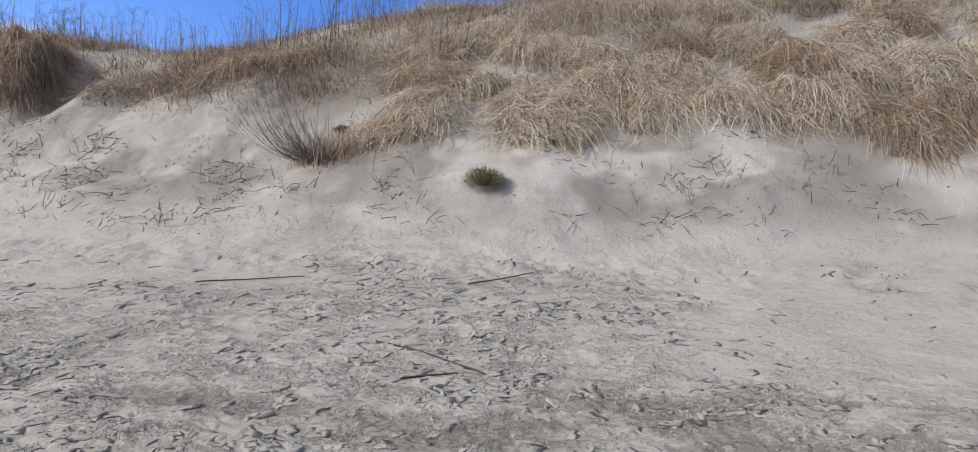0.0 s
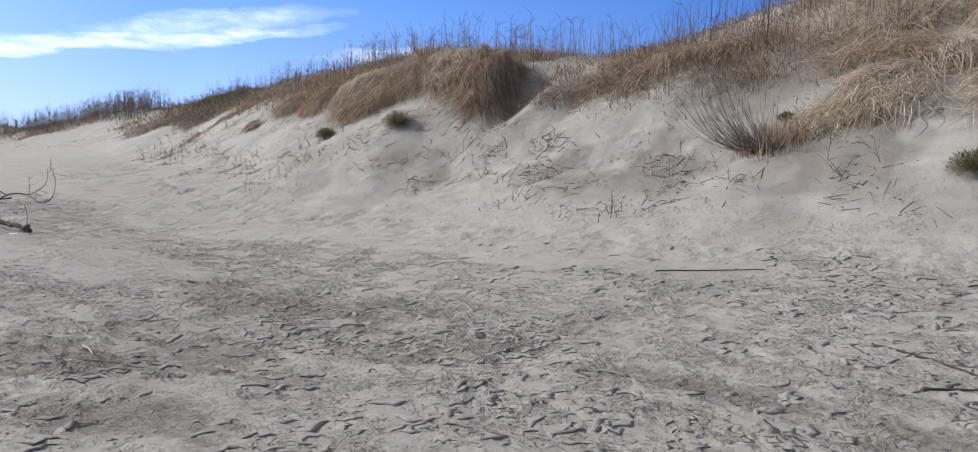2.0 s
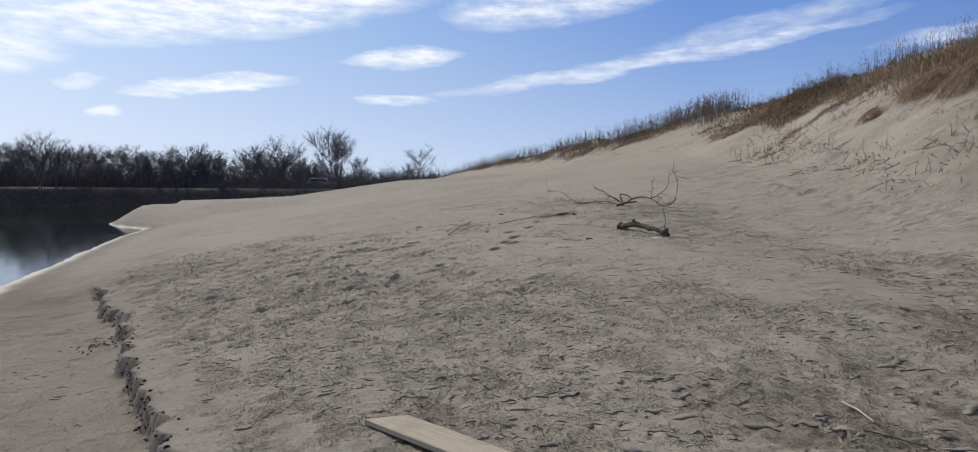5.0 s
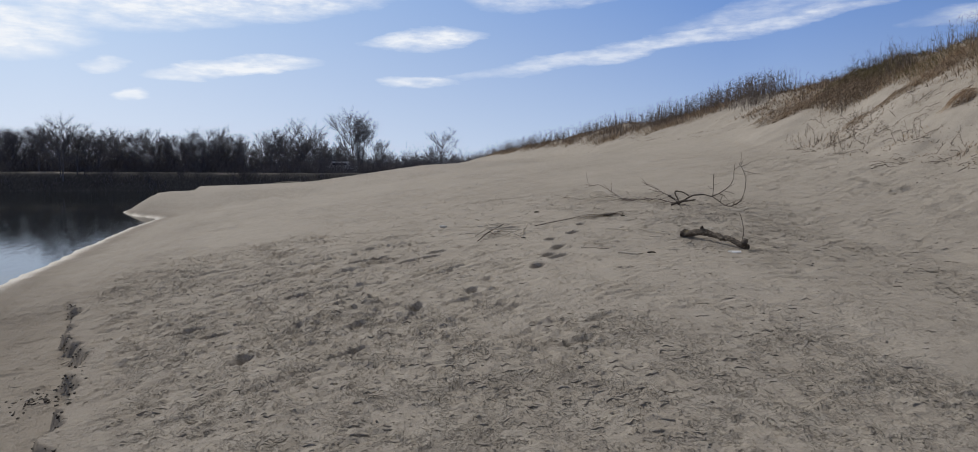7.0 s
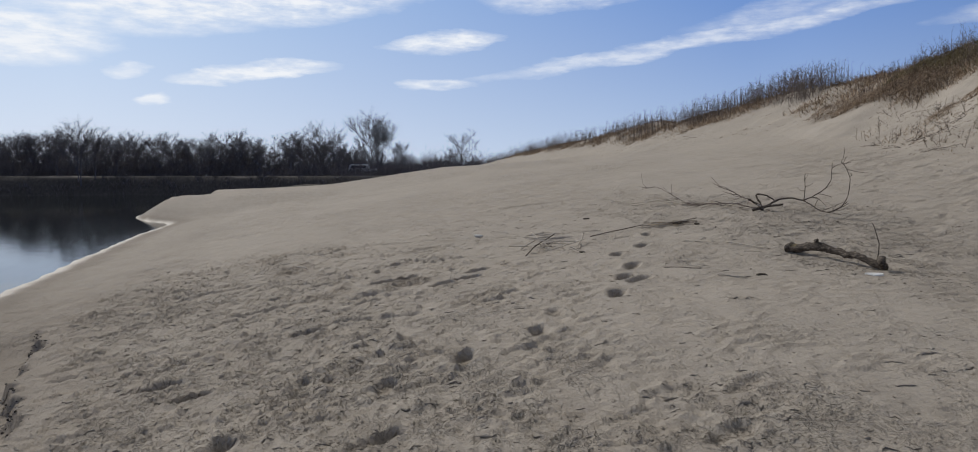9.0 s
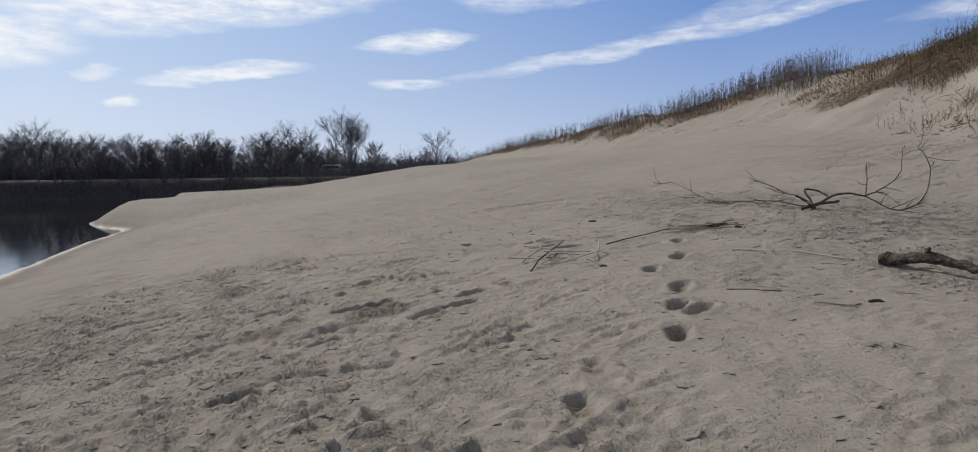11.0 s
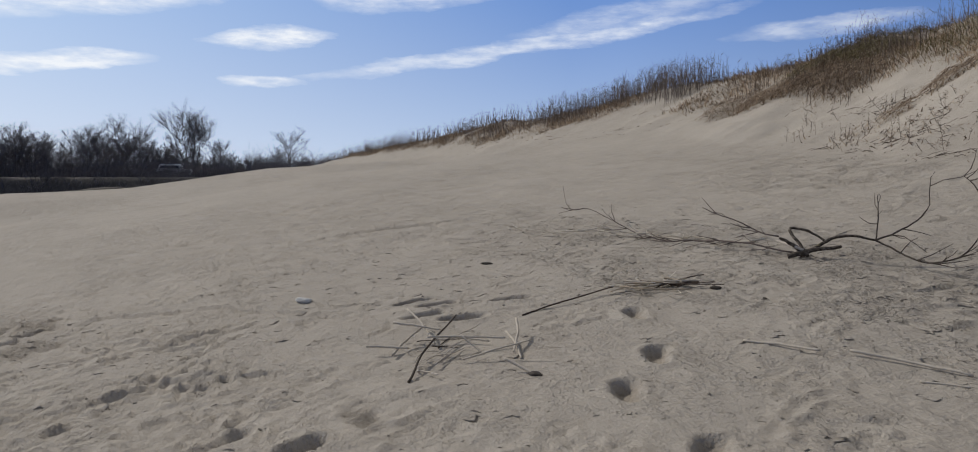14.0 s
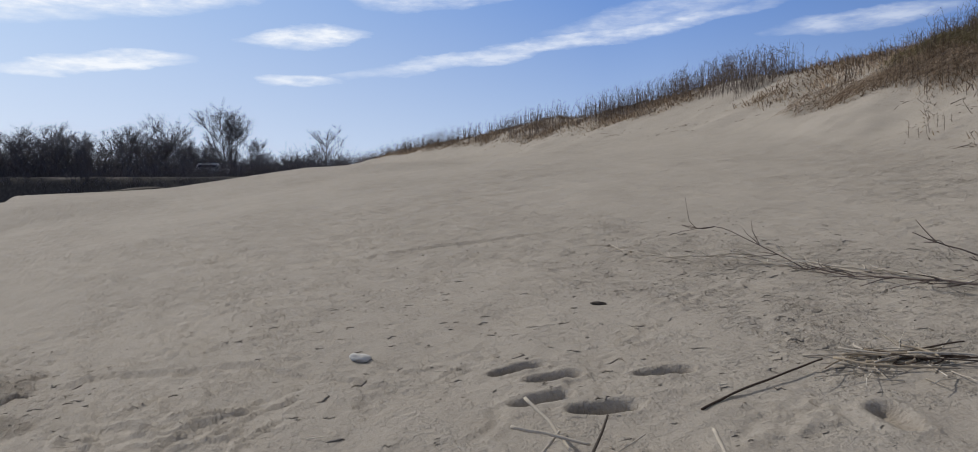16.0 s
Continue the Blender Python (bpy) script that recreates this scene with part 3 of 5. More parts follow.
STONE = varied("pale_stone", (0.0, (0.6, 0.58, 0.54)), (1.0, (0.72, 0.70, 0.66)), grain=30)
PAPER = varied("white_litter", (0.0, (0.75, 0.75, 0.74)), (1.0, (0.85, 0.85, 0.84)), grain=30)
CRUST = varied("sand_crust", (0.0, (0.28, 0.245, 0.2)), (0.5, (0.40, 0.355, 0.295)), (1.0, (0.48, 0.43, 0.36)), rough=0.95, grain=80)


def plank_look(nt, bsdf):
    rings = tex(nt, 6, 6, 0.6, (0.5, 9, 9))
    col = ramp(nt, rings, (0.25, (0.36, 0.29, 0.21)), (0.5, (0.53, 0.45, 0.345)), (0.8, (0.62, 0.55, 0.44)))
    dirt = ramp(nt, tex(nt, 3.2, 5, 0.65, (1, 1.4, 1)), (0.52, (0, 0, 0)), (0.66, (1, 1, 1)))
    col = blend(nt, dirt, col, (0.40, 0.355, 0.29))
    at_end = nt.nodes.new("ShaderNodeVectorMath")
    at_end.operation = "DISTANCE"
    at_end.inputs[1].default_value = (0.62, 0.0, 0.03)
    nt.links.new(nt.nodes.new("ShaderNodeTexCoord").outputs["Object"], at_end.inputs[0])
    spots = ramp(nt, tex(nt, 30, 4, 0.6), (0.53, (0, 0, 0)), (0.58, (1, 1, 1)))
    spots = blend(nt, 1.0, spots, ramp(nt, at_end.outputs["Value"], (0.08, (1, 1, 1)), (0.2, (0, 0, 0))), "MULTIPLY")
    col = blend(nt, spots, col, (0.07, 0.055, 0.042))
    nt.links.new(col, bsdf.inputs["Base Color"])
    bsdf.inputs["Roughness"].default_value = 0.75
    bump(nt, bsdf, ((rings, 0.4, 0.004), (tex(nt, 80, 4), 0.3, 0.002)))


PLANK = material("weathered_plank", plank_look)


def log_look(nt, bsdf):
    ridges = tex(nt, 18, 7, 0.7, (1, 2.6, 2.6))
    col = ramp(nt, ridges, (0.36, (0.022, 0.017, 0.013)), (0.5, (0.085, 0.066, 0.05)), (0.6, (0.17, 0.14, 0.11)), (0.72, (0.34, 0.29, 0.23)))
    lichen = ramp(nt, tex(nt, 11, 5, 0.65), (0.6, (0, 0, 0)), (0.68, (1, 1, 1)))
    col = blend(nt, blend(nt, 0.6, (0.0, 0.0, 0.0), lichen), col, (0.23, 0.19, 0.08))
    nt.links.new(col, bsdf.inputs["Base Color"])
    bsdf.inputs["Roughness"].default_value = 0.9
    bump(nt, bsdf, ((ridges, 0.9, 0.012), (tex(nt, 60, 4), 0.5, 0.004)))


LOG = material("log_bark", log_look)


# ---- mesh makers ----
rng = np.random.default_rng(11)


def mesh_object(name, verts, faces, mat, parent=None, label="", smooth_faces=True):
    me = bpy.data.meshes.new(name)
    verts, faces = np.asarray(verts, np.float64).reshape(-1, 3), np.asarray(faces, np.int64)
    me.vertices.add(len(verts))
    me.vertices.foreach_set("co", verts.ravel())
    k = faces.shape[1]
    me.loops.add(faces.size)
    me.loops.foreach_set("vertex_index", faces.ravel())
    me.polygons.add(len(faces))
    me.polygons.foreach_set("loop_start", np.arange(len(faces)) * k)
    me.update(calc_edges=True)
    if smooth_faces:
        me.polygons.foreach_set("use_smooth", np.ones(len(faces), bool))
    me.materials.append(mat)
    ob = new(name, me)
    if parent is not None:
        ob.parent = parent
    if label:
        ob["label"] = label
    return ob


def blades(base, length, heading, lean, droop, width, k=4):
    """Bent tapering blades: vertices (n, k+1, 2, 3) and quads."""
    n = len(base)
    t = np.linspace(0, 1, k + 1)
    tilt = lean[:, None] + droop[:, None] * t[None, :-1]
    step = np.stack((np.sin(tilt) * np.cos(heading)[:, None], np.sin(tilt) * np.sin(heading)[:, None], np.cos(tilt)), -1) * (length / k)[:, None, None]
    mid = np.concatenate((base[:, None, :], base[:, None, :] + np.cumsum(step, 1)), 1)
    twist = rng.uniform(-0.9, 0.9, n)
    side = np.stack((-np.sin(heading + twist), np.cos(heading + twist), np.zeros(n)), -1)[:, None, :] * (width[:, None] * (1 - 0.85 * t ** 1.5)[None, :] / 2)[:, :, None]
    v = np.stack((mid - side, mid + side), 2)
    a = (np.arange(n)[:, None] * (k + 1) + np.arange(k)[None, :]).ravel() * 2
    return v, np.column_stack((a, a + 1, a + 3, a + 2))


def tubes(paths, r0, r1, sides=3):
    """Tapering tubes along paths (n, k, 3); r0 and r1 (n): the radii at both ends."""
    n, k = paths.shape[:2]
    d = np.gradient(paths, axis=1)
    d /= np.linalg.norm(d, axis=2, keepdims=True) + 1e-9
    ref = np.where(np.abs(d[..., 2:3]) > 0.8, np.array([1.0, 0, 0]), np.array([0, 0, 1.0]))
    u = np.cross(d, ref)
    u /= np.linalg.norm(u, axis=2, keepdims=True) + 1e-9
    w = np.cross(d, u)
    r = r0[:, None] + (r1 - r0)[:, None] * np.linspace(0, 1, k)[None]
    ang = np.arange(sides) * 2 * np.pi / sides
    v = paths[:, :, None, :] + r[:, :, None, None] * (np.cos(ang)[:, None] * u[:, :, None, :] + np.sin(ang)[:, None] * w[:, :, None, :])
    i = (np.arange(n)[:, None, None] * k + np.arange(k - 1)[None, :, None]) * sides + np.arange(sides)[None, None, :]
    j = (np.arange(n)[:, None, None] * k + np.arange(k - 1)[None, :, None]) * sides + (np.arange(sides)[None, None, :] + 1) % sides
    q = np.stack((i, j, j + sides, i + sides), -1).reshape(-1, 4)
    return v.reshape(-1, 3), q


def wander(start, heading, lift, length, k=5, wild=0.35, sag=0.0):
    """Crooked paths (n, k, 3) from start points along headings and lifts (radians)."""
    n = len(start)
    pts = [start]
    h, l = heading.copy(), lift.copy()
    for _ in range(k - 1):
        pts.append(pts[-1] + np.stack((np.cos(l) * np.cos(h), np.cos(l) * np.sin(h), np.sin(l)), -1) * (length / (k - 1))[:, None])
        h, l = h + rng.normal(0, wild, n), l + rng.normal(0, wild * 0.6, n) - sag
    return np.stack(pts, 1)


def rest_on_ground(v, gap=0.004):
    flat_v = v.reshape(-1, 3)
    g = ground_z(flat_v[:, 0], flat_v[:, 1]) + gap
    flat_v[:, 2] = np.maximum(flat_v[:, 2], g)
    return flat_v


def join(parts):
    verts, faces, at = [], [], 0
    for v, f in parts:
        v = np.asarray(v).reshape(-1, 3)
        verts.append(v)
        faces.append(f + at)
        at += len(v)
    return np.concatenate(verts), np.concatenate(faces)


# ---- dry grass on the dune ----
def grass_clump(name, x, y, size, high, n, mat, label, flop=0.9, category="grass clump", group="dry grass clumps", dome=1.0):
    """One tussock: a dark core of thatch under a mound, with long straws draped over it and hanging downhill."""
    top = new(name)
    top.location = (x, y, gz(x, y))
    lay = rng.normal(-1.1, 0.7)
    swell = high * rng.uniform(0.16, 0.34) * dome

    def mound(px_, py_):
        rel = np.hypot((px_ - x) / (size * 0.62), (py_ - y) / (size * 0.55))
        return ground_z(px_, py_) + swell * np.clip(1 - rel ** 2, 0, 1) ** 0.6 * (0.35 + 1.3 * fbm(px_ * 3, py_ * 3, 3))

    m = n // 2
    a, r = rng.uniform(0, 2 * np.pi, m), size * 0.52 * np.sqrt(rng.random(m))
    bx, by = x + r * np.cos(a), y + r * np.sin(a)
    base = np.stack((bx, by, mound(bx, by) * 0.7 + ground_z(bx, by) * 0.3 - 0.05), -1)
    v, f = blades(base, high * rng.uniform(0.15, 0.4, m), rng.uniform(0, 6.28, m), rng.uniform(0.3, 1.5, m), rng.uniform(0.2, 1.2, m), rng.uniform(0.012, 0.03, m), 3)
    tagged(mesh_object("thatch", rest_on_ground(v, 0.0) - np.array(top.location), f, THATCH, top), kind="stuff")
    m, k = int(n * 1.15), 6
    a, r = rng.uniform(0, 2 * np.pi, m), size * 0.55 * rng.random(m) ** 0.6
    px_, py_ = x + r * np.cos(a) - 0.12 * size * np.cos(lay), y + r * np.sin(a) - 0.12 * size * np.sin(lay)
    long = high * rng.uniform(0.22, 0.85, m)
    head = np.where(rng.random(m) < 0.72, lay + 2.2 * (fbm(px_ * 2.2, py_ * 2.2, 2) - 0.5) + rng.normal(0, 0.65, m), a + rng.normal(0, 0.9, m))
    over, curl, hump = rng.uniform(0.0, 0.10, m), rng.normal(0, 0.28, m), rng.uniform(0.0, 0.2, m) * long
    pts = []
    for i in range(k):
        pts.append(np.stack((px_, py_, mound(px_, py_) + over + hump * math.sin(math.pi * i / (k - 1))), -1))
        px_, py_ = px_ + np.cos(head) * long / (k - 1), py_ + np.sin(head) * long / (k - 1)
        head = head + curl + rng.normal(0, 0.07, m)
    mid = np.stack(pts, 1)
    wide = rng.uniform(0.005, 0.014, m)[:, None] * (1 - 0.7 * np.linspace(0, 1, k) ** 2)[None]
    tip = rng.uniform(-0.8, 0.8, m)
    side = np.stack((-np.sin(head) * np.cos(tip), np.cos(head) * np.cos(tip), np.sin(tip)), -1)[:, None, :] * wide[:, :, None] / 2
    v = np.stack((mid - side, mid + side), 2)
    i = (np.arange(m)[:, None] * k + np.arange(k - 1)[None, :]).ravel() * 2
    tagged(mesh_object("straw", v.reshape(-1, 3) - np.array(top.location), np.column_stack((i, i + 1, i + 3, i + 2)), mat, top), kind="stuff")
    return tagged(top, label, category, group)


CLUMPS = [(-12.6, 13.9, 1.4, 1.0, 1100, "RUSSET", 0.95), (-11.8, 14.5, 1.4, 1.0, 900, "RUSSET", 0.9),
          (-10.7, 14.8, 1.5, 1.0, 900, "STRAW", 0.9), (-13.4, 14.4, 1.3, 0.9, 700, "STRAW", 0.9), (-9.6, 14.9, 1.3, 1.0, 700, "RUSSET", 0.9), (-14.8, 14.6, 1.2, 0.8, 600, "RUSSET", 0.9),
          (-16.2, 14.9, 1.0, 0.7, 500, "RUSSET", 0.8), (-17.1, 14.2, 0.45, 0.45, 220, "RUSSET", 0.7), (0.9, 12.5, 1.9, 1.1, 1600, "STRAW", 1.3), (-0.4, 13.5, 0.9, 0.95, 700, "STRAW", 0.9),
          (-1.3, 12.5, 1.3, 0.8, 800, "STRAW", 1.3), (2.6, 13.0, 1.6, 1.0, 1100, "STRAW", 1.2), (4.2, 12.9, 1.5, 0.9, 900, "STRAW", 1.2), (5.6, 13.1, 1.7, 1.1, 1200, "STRAW", 1.2),
          (6.9, 12.3, 1.6, 1.1, 1200, "RUSSET", 1.2), (3.4, 14.6, 1.4, 1.0, 800, "STRAW", 1.1), (1.9, 14.8, 1.5, 1.0, 800, "STRAW", 1.0), (6.6, 14.2, 1.7, 1.2, 1100, "STRAW", 1.1), (-5.4, 14.6, 1.2, 0.8, 500, "RUSSET", 0.9),
          (-4.3, 14.9, 1.1, 0.7, 500, "RUSSET", 0.9), (8.2, 12.6, 1.6, 1.1, 900, "RUSSET", 1.2), (-28.6, 18.6, 1.6, 0.6, 500, "HEATH", 0.9), (-27.2, 18.3, 1.6, 0.6, 600, "HEATH", 0.9), (-26.0, 18.7, 1.7, 0.7, 600, "HEATH", 0.9),
          (-24.7, 18.4, 1.6, 0.7, 600, "HEATH", 0.9), (-26.6, 19.9, 1.6, 0.7, 600, "GREEN", 0.8), (-25.2, 20.1, 1.6, 0.7, 600, "GREEN", 0.8), (-7.5, 13.9, 0.8, 0.4, 300, "HEATH", 0.9), (-6.7, 14.2, 0.9, 0.45, 320, "HEATH", 0.9), (-5.7, 14.1, 0.9, 0.45, 300, "HEATH", 0.9), (-2.1, 12.1, 0.8, 0.5, 420, "STRAW", 1.0), (-1.5, 12.2, 0.8, 0.55, 420, "STRAW", 1.0), (-20.9, 16.3, 0.9, 0.45, 300, "HEATH", 0.9), (-20.1, 16.9, 1.1, 0.5, 350, "HEATH", 0.9), (-21.4, 15.5, 0.6, 0.35, 160, "HEATH", 0.9)]
TINT = {"HEATH": (HEATH, "brown scrubby grass patch on the upper sand slope"), "GREEN": (GREEN, "greenish grass patch on the dune crest"), "RUSSET": (RUSSET, "russet-brown dry grass tussock drooping over the sand slope"), "STRAW": (STRAW, "straw-coloured dry grass tussock drooping down the dune face")}
for k in range(20):
    gx_, row_ = -0.6 + 2.0 * (k % 7) + rng.uniform(-0.8, 0.8), k // 7
    CLUMPS.append((gx_, 13.9 + 1.55 * row_ + 0.05 * gx_ + rng.uniform(-0.5, 0.5), rng.uniform(1.2, 1.9), rng.uniform(0.8, 1.25), int(rng.uniform(600, 1000)), "RUSSET" if k % 3 == 0 else "STRAW", 1.1))
for cx, cy, size, high, n, tint, flop in CLUMPS:
    grass_clump("grass_clump", cx, cy, size, high, n, TINT[tint][0], TINT[tint][1], flop)
for cx, cy, size, high, n in ((-9.4, 14.35, 1.05, 1.35, 1700), (-9.9, 14.8, 1.2, 1.2, 1300), (-9.25, 13.85, 0.75, 0.9, 800)):
    grass_clump("grass_clump", cx, cy, size, high, n, RUSSET, "tall shaggy russet grass tussock hanging over a sand gully", 0.9, dome=1.5)


def grass_field(name, count, x_range, s_range, patch, mat, label, high=(0.35, 0.9), thin=0.44, flop=1.3, per=26, spread_r=0.3, wide=0.017, lean=(0.1, 1.2), comb=-1.57, lift=0.05):
    """Loose tufts strewn over a stretch of the dune: one joined mesh."""
    tx, s = rng.uniform(*x_range, count), rng.uniform(*s_range, count)
    ty = foot_line(tx) + s * crest_width(tx)
    keep = fbm(tx * 0.45 + patch, ty * 0.6 + patch, 3) + rng.normal(0, 0.06, count) > thin
    tx, ty = tx[keep], ty[keep]
    m = len(tx)
    n = m * per
    tall = np.repeat(rng.uniform(*high, m), per) * rng.uniform(0.6, 1.2, n)
    lay = np.repeat(np.where(rng.random(m) < 0.65, comb, comb - 2.0) + rng.normal(0, 0.5, m), per) + rng.normal(0, 0.5, n)
    bx, by = np.repeat(tx, per) + rng.normal(0, spread_r, n), np.repeat(ty, per) + rng.normal(0, spread_r * 0.8, n)
    base = np.stack((bx, by, ground_z(bx, by) - 0.02), -1)
    v, f = blades(base, tall, lay, rng.uniform(*lean, n), flop * rng.uniform(0.5, 2.0, n), wide * rng.uniform(0.4, 1.2, n), 4)
    v = rest_on_ground(v, 0.0) + np.repeat(rng.uniform(0, lift, n), 10)[:, None] * np.array([0, 0, 1.0])
    return tagged(mesh_object(name, v, f, mat), label, "grass", kind="stuff")


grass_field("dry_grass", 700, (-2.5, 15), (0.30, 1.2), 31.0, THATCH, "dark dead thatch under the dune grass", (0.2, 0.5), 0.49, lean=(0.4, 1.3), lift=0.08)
grass_field("dry_grass", 700, (-2.5, 15), (0.36, 1.2), 3.0, STRAW, "matted straw-coloured dry grass covering the dune face", (0.4, 1.0), 0.47, 0.3, lean=(1.0, 1.6), comb=-0.4, lift=0.22, wide=0.02)
grass_field("dry_grass", 700, (-2.5, 15), (0.40, 1.2), 6.0, RUSSET, "russet dry grass standing among the matted grass", (0.2, 0.55), 0.44, 0.6, lean=(0.1, 1.3), wide=0.010)
grass_field("dry_grass", 420, (-7.0, -1.5), (0.40, 1.15), 8.0, RUSSET, "thin brown dry grass on the upper dune", (0.15, 0.42), 0.48, lean=(0.2, 1.4), lift=0.1)
grass_field("dry_grass", 520, (-8.4, -0.5), (0.52, 1.25), 61.0, HEATH, "grey-brown low scrub up to the dune's skyline", (0.12, 0.4), 0.40, per=22, wide=0.014, lift=0.08)
grass_field("dry_grass", 260, (-8.0, -0.5), (0.55, 1.25), 63.0, STRAW, "pale dry grass among the low scrub", (0.15, 0.5), 0.45, per=16, wide=0.012)
grass_field("dry_grass", 260, (-7.0, -3.2), (0.36, 0.7), 9.0, HEATH, "grey-brown matted scrub below the crest", (0.15, 0.4), wide=0.012)
grass_field("dry_grass", 420, (-17.5, -9.2), (0.55, 1.2), 14.0, RUSSET, "russet dry grass along the dune crest", (0.25, 0.6))
grass_field("dry_grass", 300, (-17.5, -9.2), (0.5, 1.2), 15.0, HEATH, "brown scrub along the dune crest", (0.2, 0.5))
grass_field("dry_grass", 260, (-29, -23.5), (0.42, 1.2), 22.0, HEATH, "brown scrub on the upper dune slope", (0.15, 0.45), 0.47, per=20, wide=0.016)
grass_field("dry_grass", 130, (-23.5, -17.5), (0.6, 1.2), 23.0, HEATH, "brown scrub along the upper crest", (0.15, 0.4), 0.47, per=18, wide=0.016)
grass_field("dry_grass", 260, (-30, -17), (0.55, 1.25), 24.0, RUSSET, "brown dry grass along the dune crest", (0.2, 0.5))
grass_field("dry_grass", 2300, (-82, -29), (0.42, 1.2), 27.0, HEATH, "brown scrub on the far dune ridge", (0.15, 0.45), 0.45, per=18, wide=0.03)
grass_field("dry_grass", 240, (-21, -13.5), (0.5, 1.1), 55.0, HEATH, "dark brown scrub below the dune crest", (0.15, 0.5), 0.45, per=20, wide=0.018)
grass_field("green_grass", 80, (-20, -14), (0.65, 1.1), 57.0, GREEN, "olive grass tufts in the crest scrub", (0.2, 0.45), 0.46, per=18)
grass_field("green_grass", 200, (-28, -21), (0.7, 1.2), 41.0, GREEN, "greenish grass tufts on the dune crest", (0.2, 0.5))
grass_field("green_grass", 90, (2, 9), (0.45, 0.8), 47.0, GREEN, "greenish grass among the dry grass", (0.3, 0.6))


# ---- dry weeds, stalks and bushes ----
def stalks(name, x, y, n, high, label, mat=STEM, reach=0.25, splay=0.25, sprigs=4, r=0.005, group="dry weeds", category="weed", leaves=0):
    """A weed: upright crooked stems, each with short side sprigs."""
    top = new(name)
    top.location = (x, y, gz(x, y))
    for _ in range(n):
        bx, by = x + rng.normal(0, reach), y + rng.normal(0, reach)
        start = np.array([[bx, by, gz(bx, by) - 0.03]])
        length = np.array([high * rng.uniform(0.55, 1.15)])
        main = wander(start, rng.uniform(0, 6.28, 1), 1.57 - np.abs(rng.normal(0, splay, 1)), length, 6, 0.2)
        where = rng.integers(1, 6, sprigs)
        twig = wander(main[0, where], rng.uniform(0, 6.28, sprigs), rng.uniform(0.2, 1.1, sprigs), length * rng.uniform(0.1, 0.35, sprigs), 4, 0.3)
        v, f = join([tubes(main, np.full(1, r), np.full(1, r * 0.45)), tubes(twig, np.full(sprigs, r * 0.6), np.full(sprigs, r * 0.35))])
        g = ground_z(v[:, 0], v[:, 1]) - 0.03
        v[:, 2] = np.maximum(v[:, 2], g)
        mesh_object("stem", v - np.array(top.location), f, mat, top)
    if leaves:
        bx, by = x + rng.normal(0, reach * 1.3, leaves), y + rng.normal(0, reach * 1.3, leaves)
        base = np.stack((bx, by, ground_z(bx, by) + rng.uniform(0, high * 0.35, leaves) * (rng.random(leaves) < 0.5)), -1)
        v, f = blades(base, rng.uniform(0.05, 0.16, leaves), rng.uniform(0, 6.28, leaves), rng.uniform(0.6, 1.6, leaves), rng.uniform(-0.8, 1.4, leaves), rng.uniform(0.008, 0.028, leaves), 3)
        tagged(mesh_object("withered_leaves", rest_on_ground(v, 0.003) - np.array(top.location), f, HEATH, top, "curled brown withered leaves"), kind="stuff")
    return tagged(top, label, category, group)


def stalk_field(name, count, x_range, s_range, high, label, patch, per=4, r=0.006, thin=0.42, sprigs=3, mat=None):
    tx, s = rng.uniform(*x_range, count), rng.uniform(*s_range, count)
    ty = foot_line(tx) + s * crest_width(tx)
    keep = fbm(tx * 0.4 + patch, ty * 0.5 + patch, 3) + rng.normal(0, 0.05, count) > thin
    tx, ty = np.repeat(tx[keep], per), np.repeat(ty[keep], per)
    n = len(tx)
    tx, ty = tx + rng.normal(0, 0.2, n), ty + rng.normal(0, 0.2, n)
    start = np.stack((tx, ty, ground_z(tx, ty) - 0.03), -1)
    length = rng.uniform(*high, n)
    main = wander(start, rng.uniform(0, 6.28, n), 1.57 - np.abs(rng.normal(0, 0.22, n)), length, 4, 0.15)
    who, where = np.repeat(np.arange(n), sprigs), rng.integers(1, 4, n * sprigs)
    twig = wander(main[who, where], rng.uniform(0, 6.28, n * sprigs), rng.uniform(0.3, 1.2, n * sprigs), length[who] * rng.uniform(0.1, 0.3, n * sprigs), 3, 0.3)
    v, f = join([tubes(main, np.full(n, r), np.full(n, r * 0.5)), tubes(twig, np.full(n * sprigs, r * 0.6), np.full(n * sprigs, r * 0.4))])
    return tagged(mesh_object(name, v, f, mat or STEM), label, "weeds", kind="stuff")


stalk_field("dry_weeds", 170, (-17.5, -7.5), (0.85, 1.3), (0.4, 1.1), "thin dark weed stalks standing along the dune crest", 3.0, r=0.005, sprigs=5, mat=TWIGGY)
stalk_field("dry_weeds", 160, (-27, -16), (0.75, 1.2), (0.25, 0.9), "thin dark weed stalks along the dune crest", 5.0, r=0.005, sprigs=5, mat=TWIGGY)
stalk_field("dry_weeds", 560, (-47, -33.5), (0.6, 1.15), (0.25, 1.15), "thin grey weed stalks along the far ridge", 9.0, r=0.007, thin=0.45, sprigs=4, mat=TWIGGY)
stalk_field("dry_weeds", 70, (-34, -26), (0.6, 1.15), (0.15, 0.6), "sparse low weed stalks on the bare crest", 12.0, per=5, r=0.006, thin=0.44, sprigs=5, mat=TWIGGY)
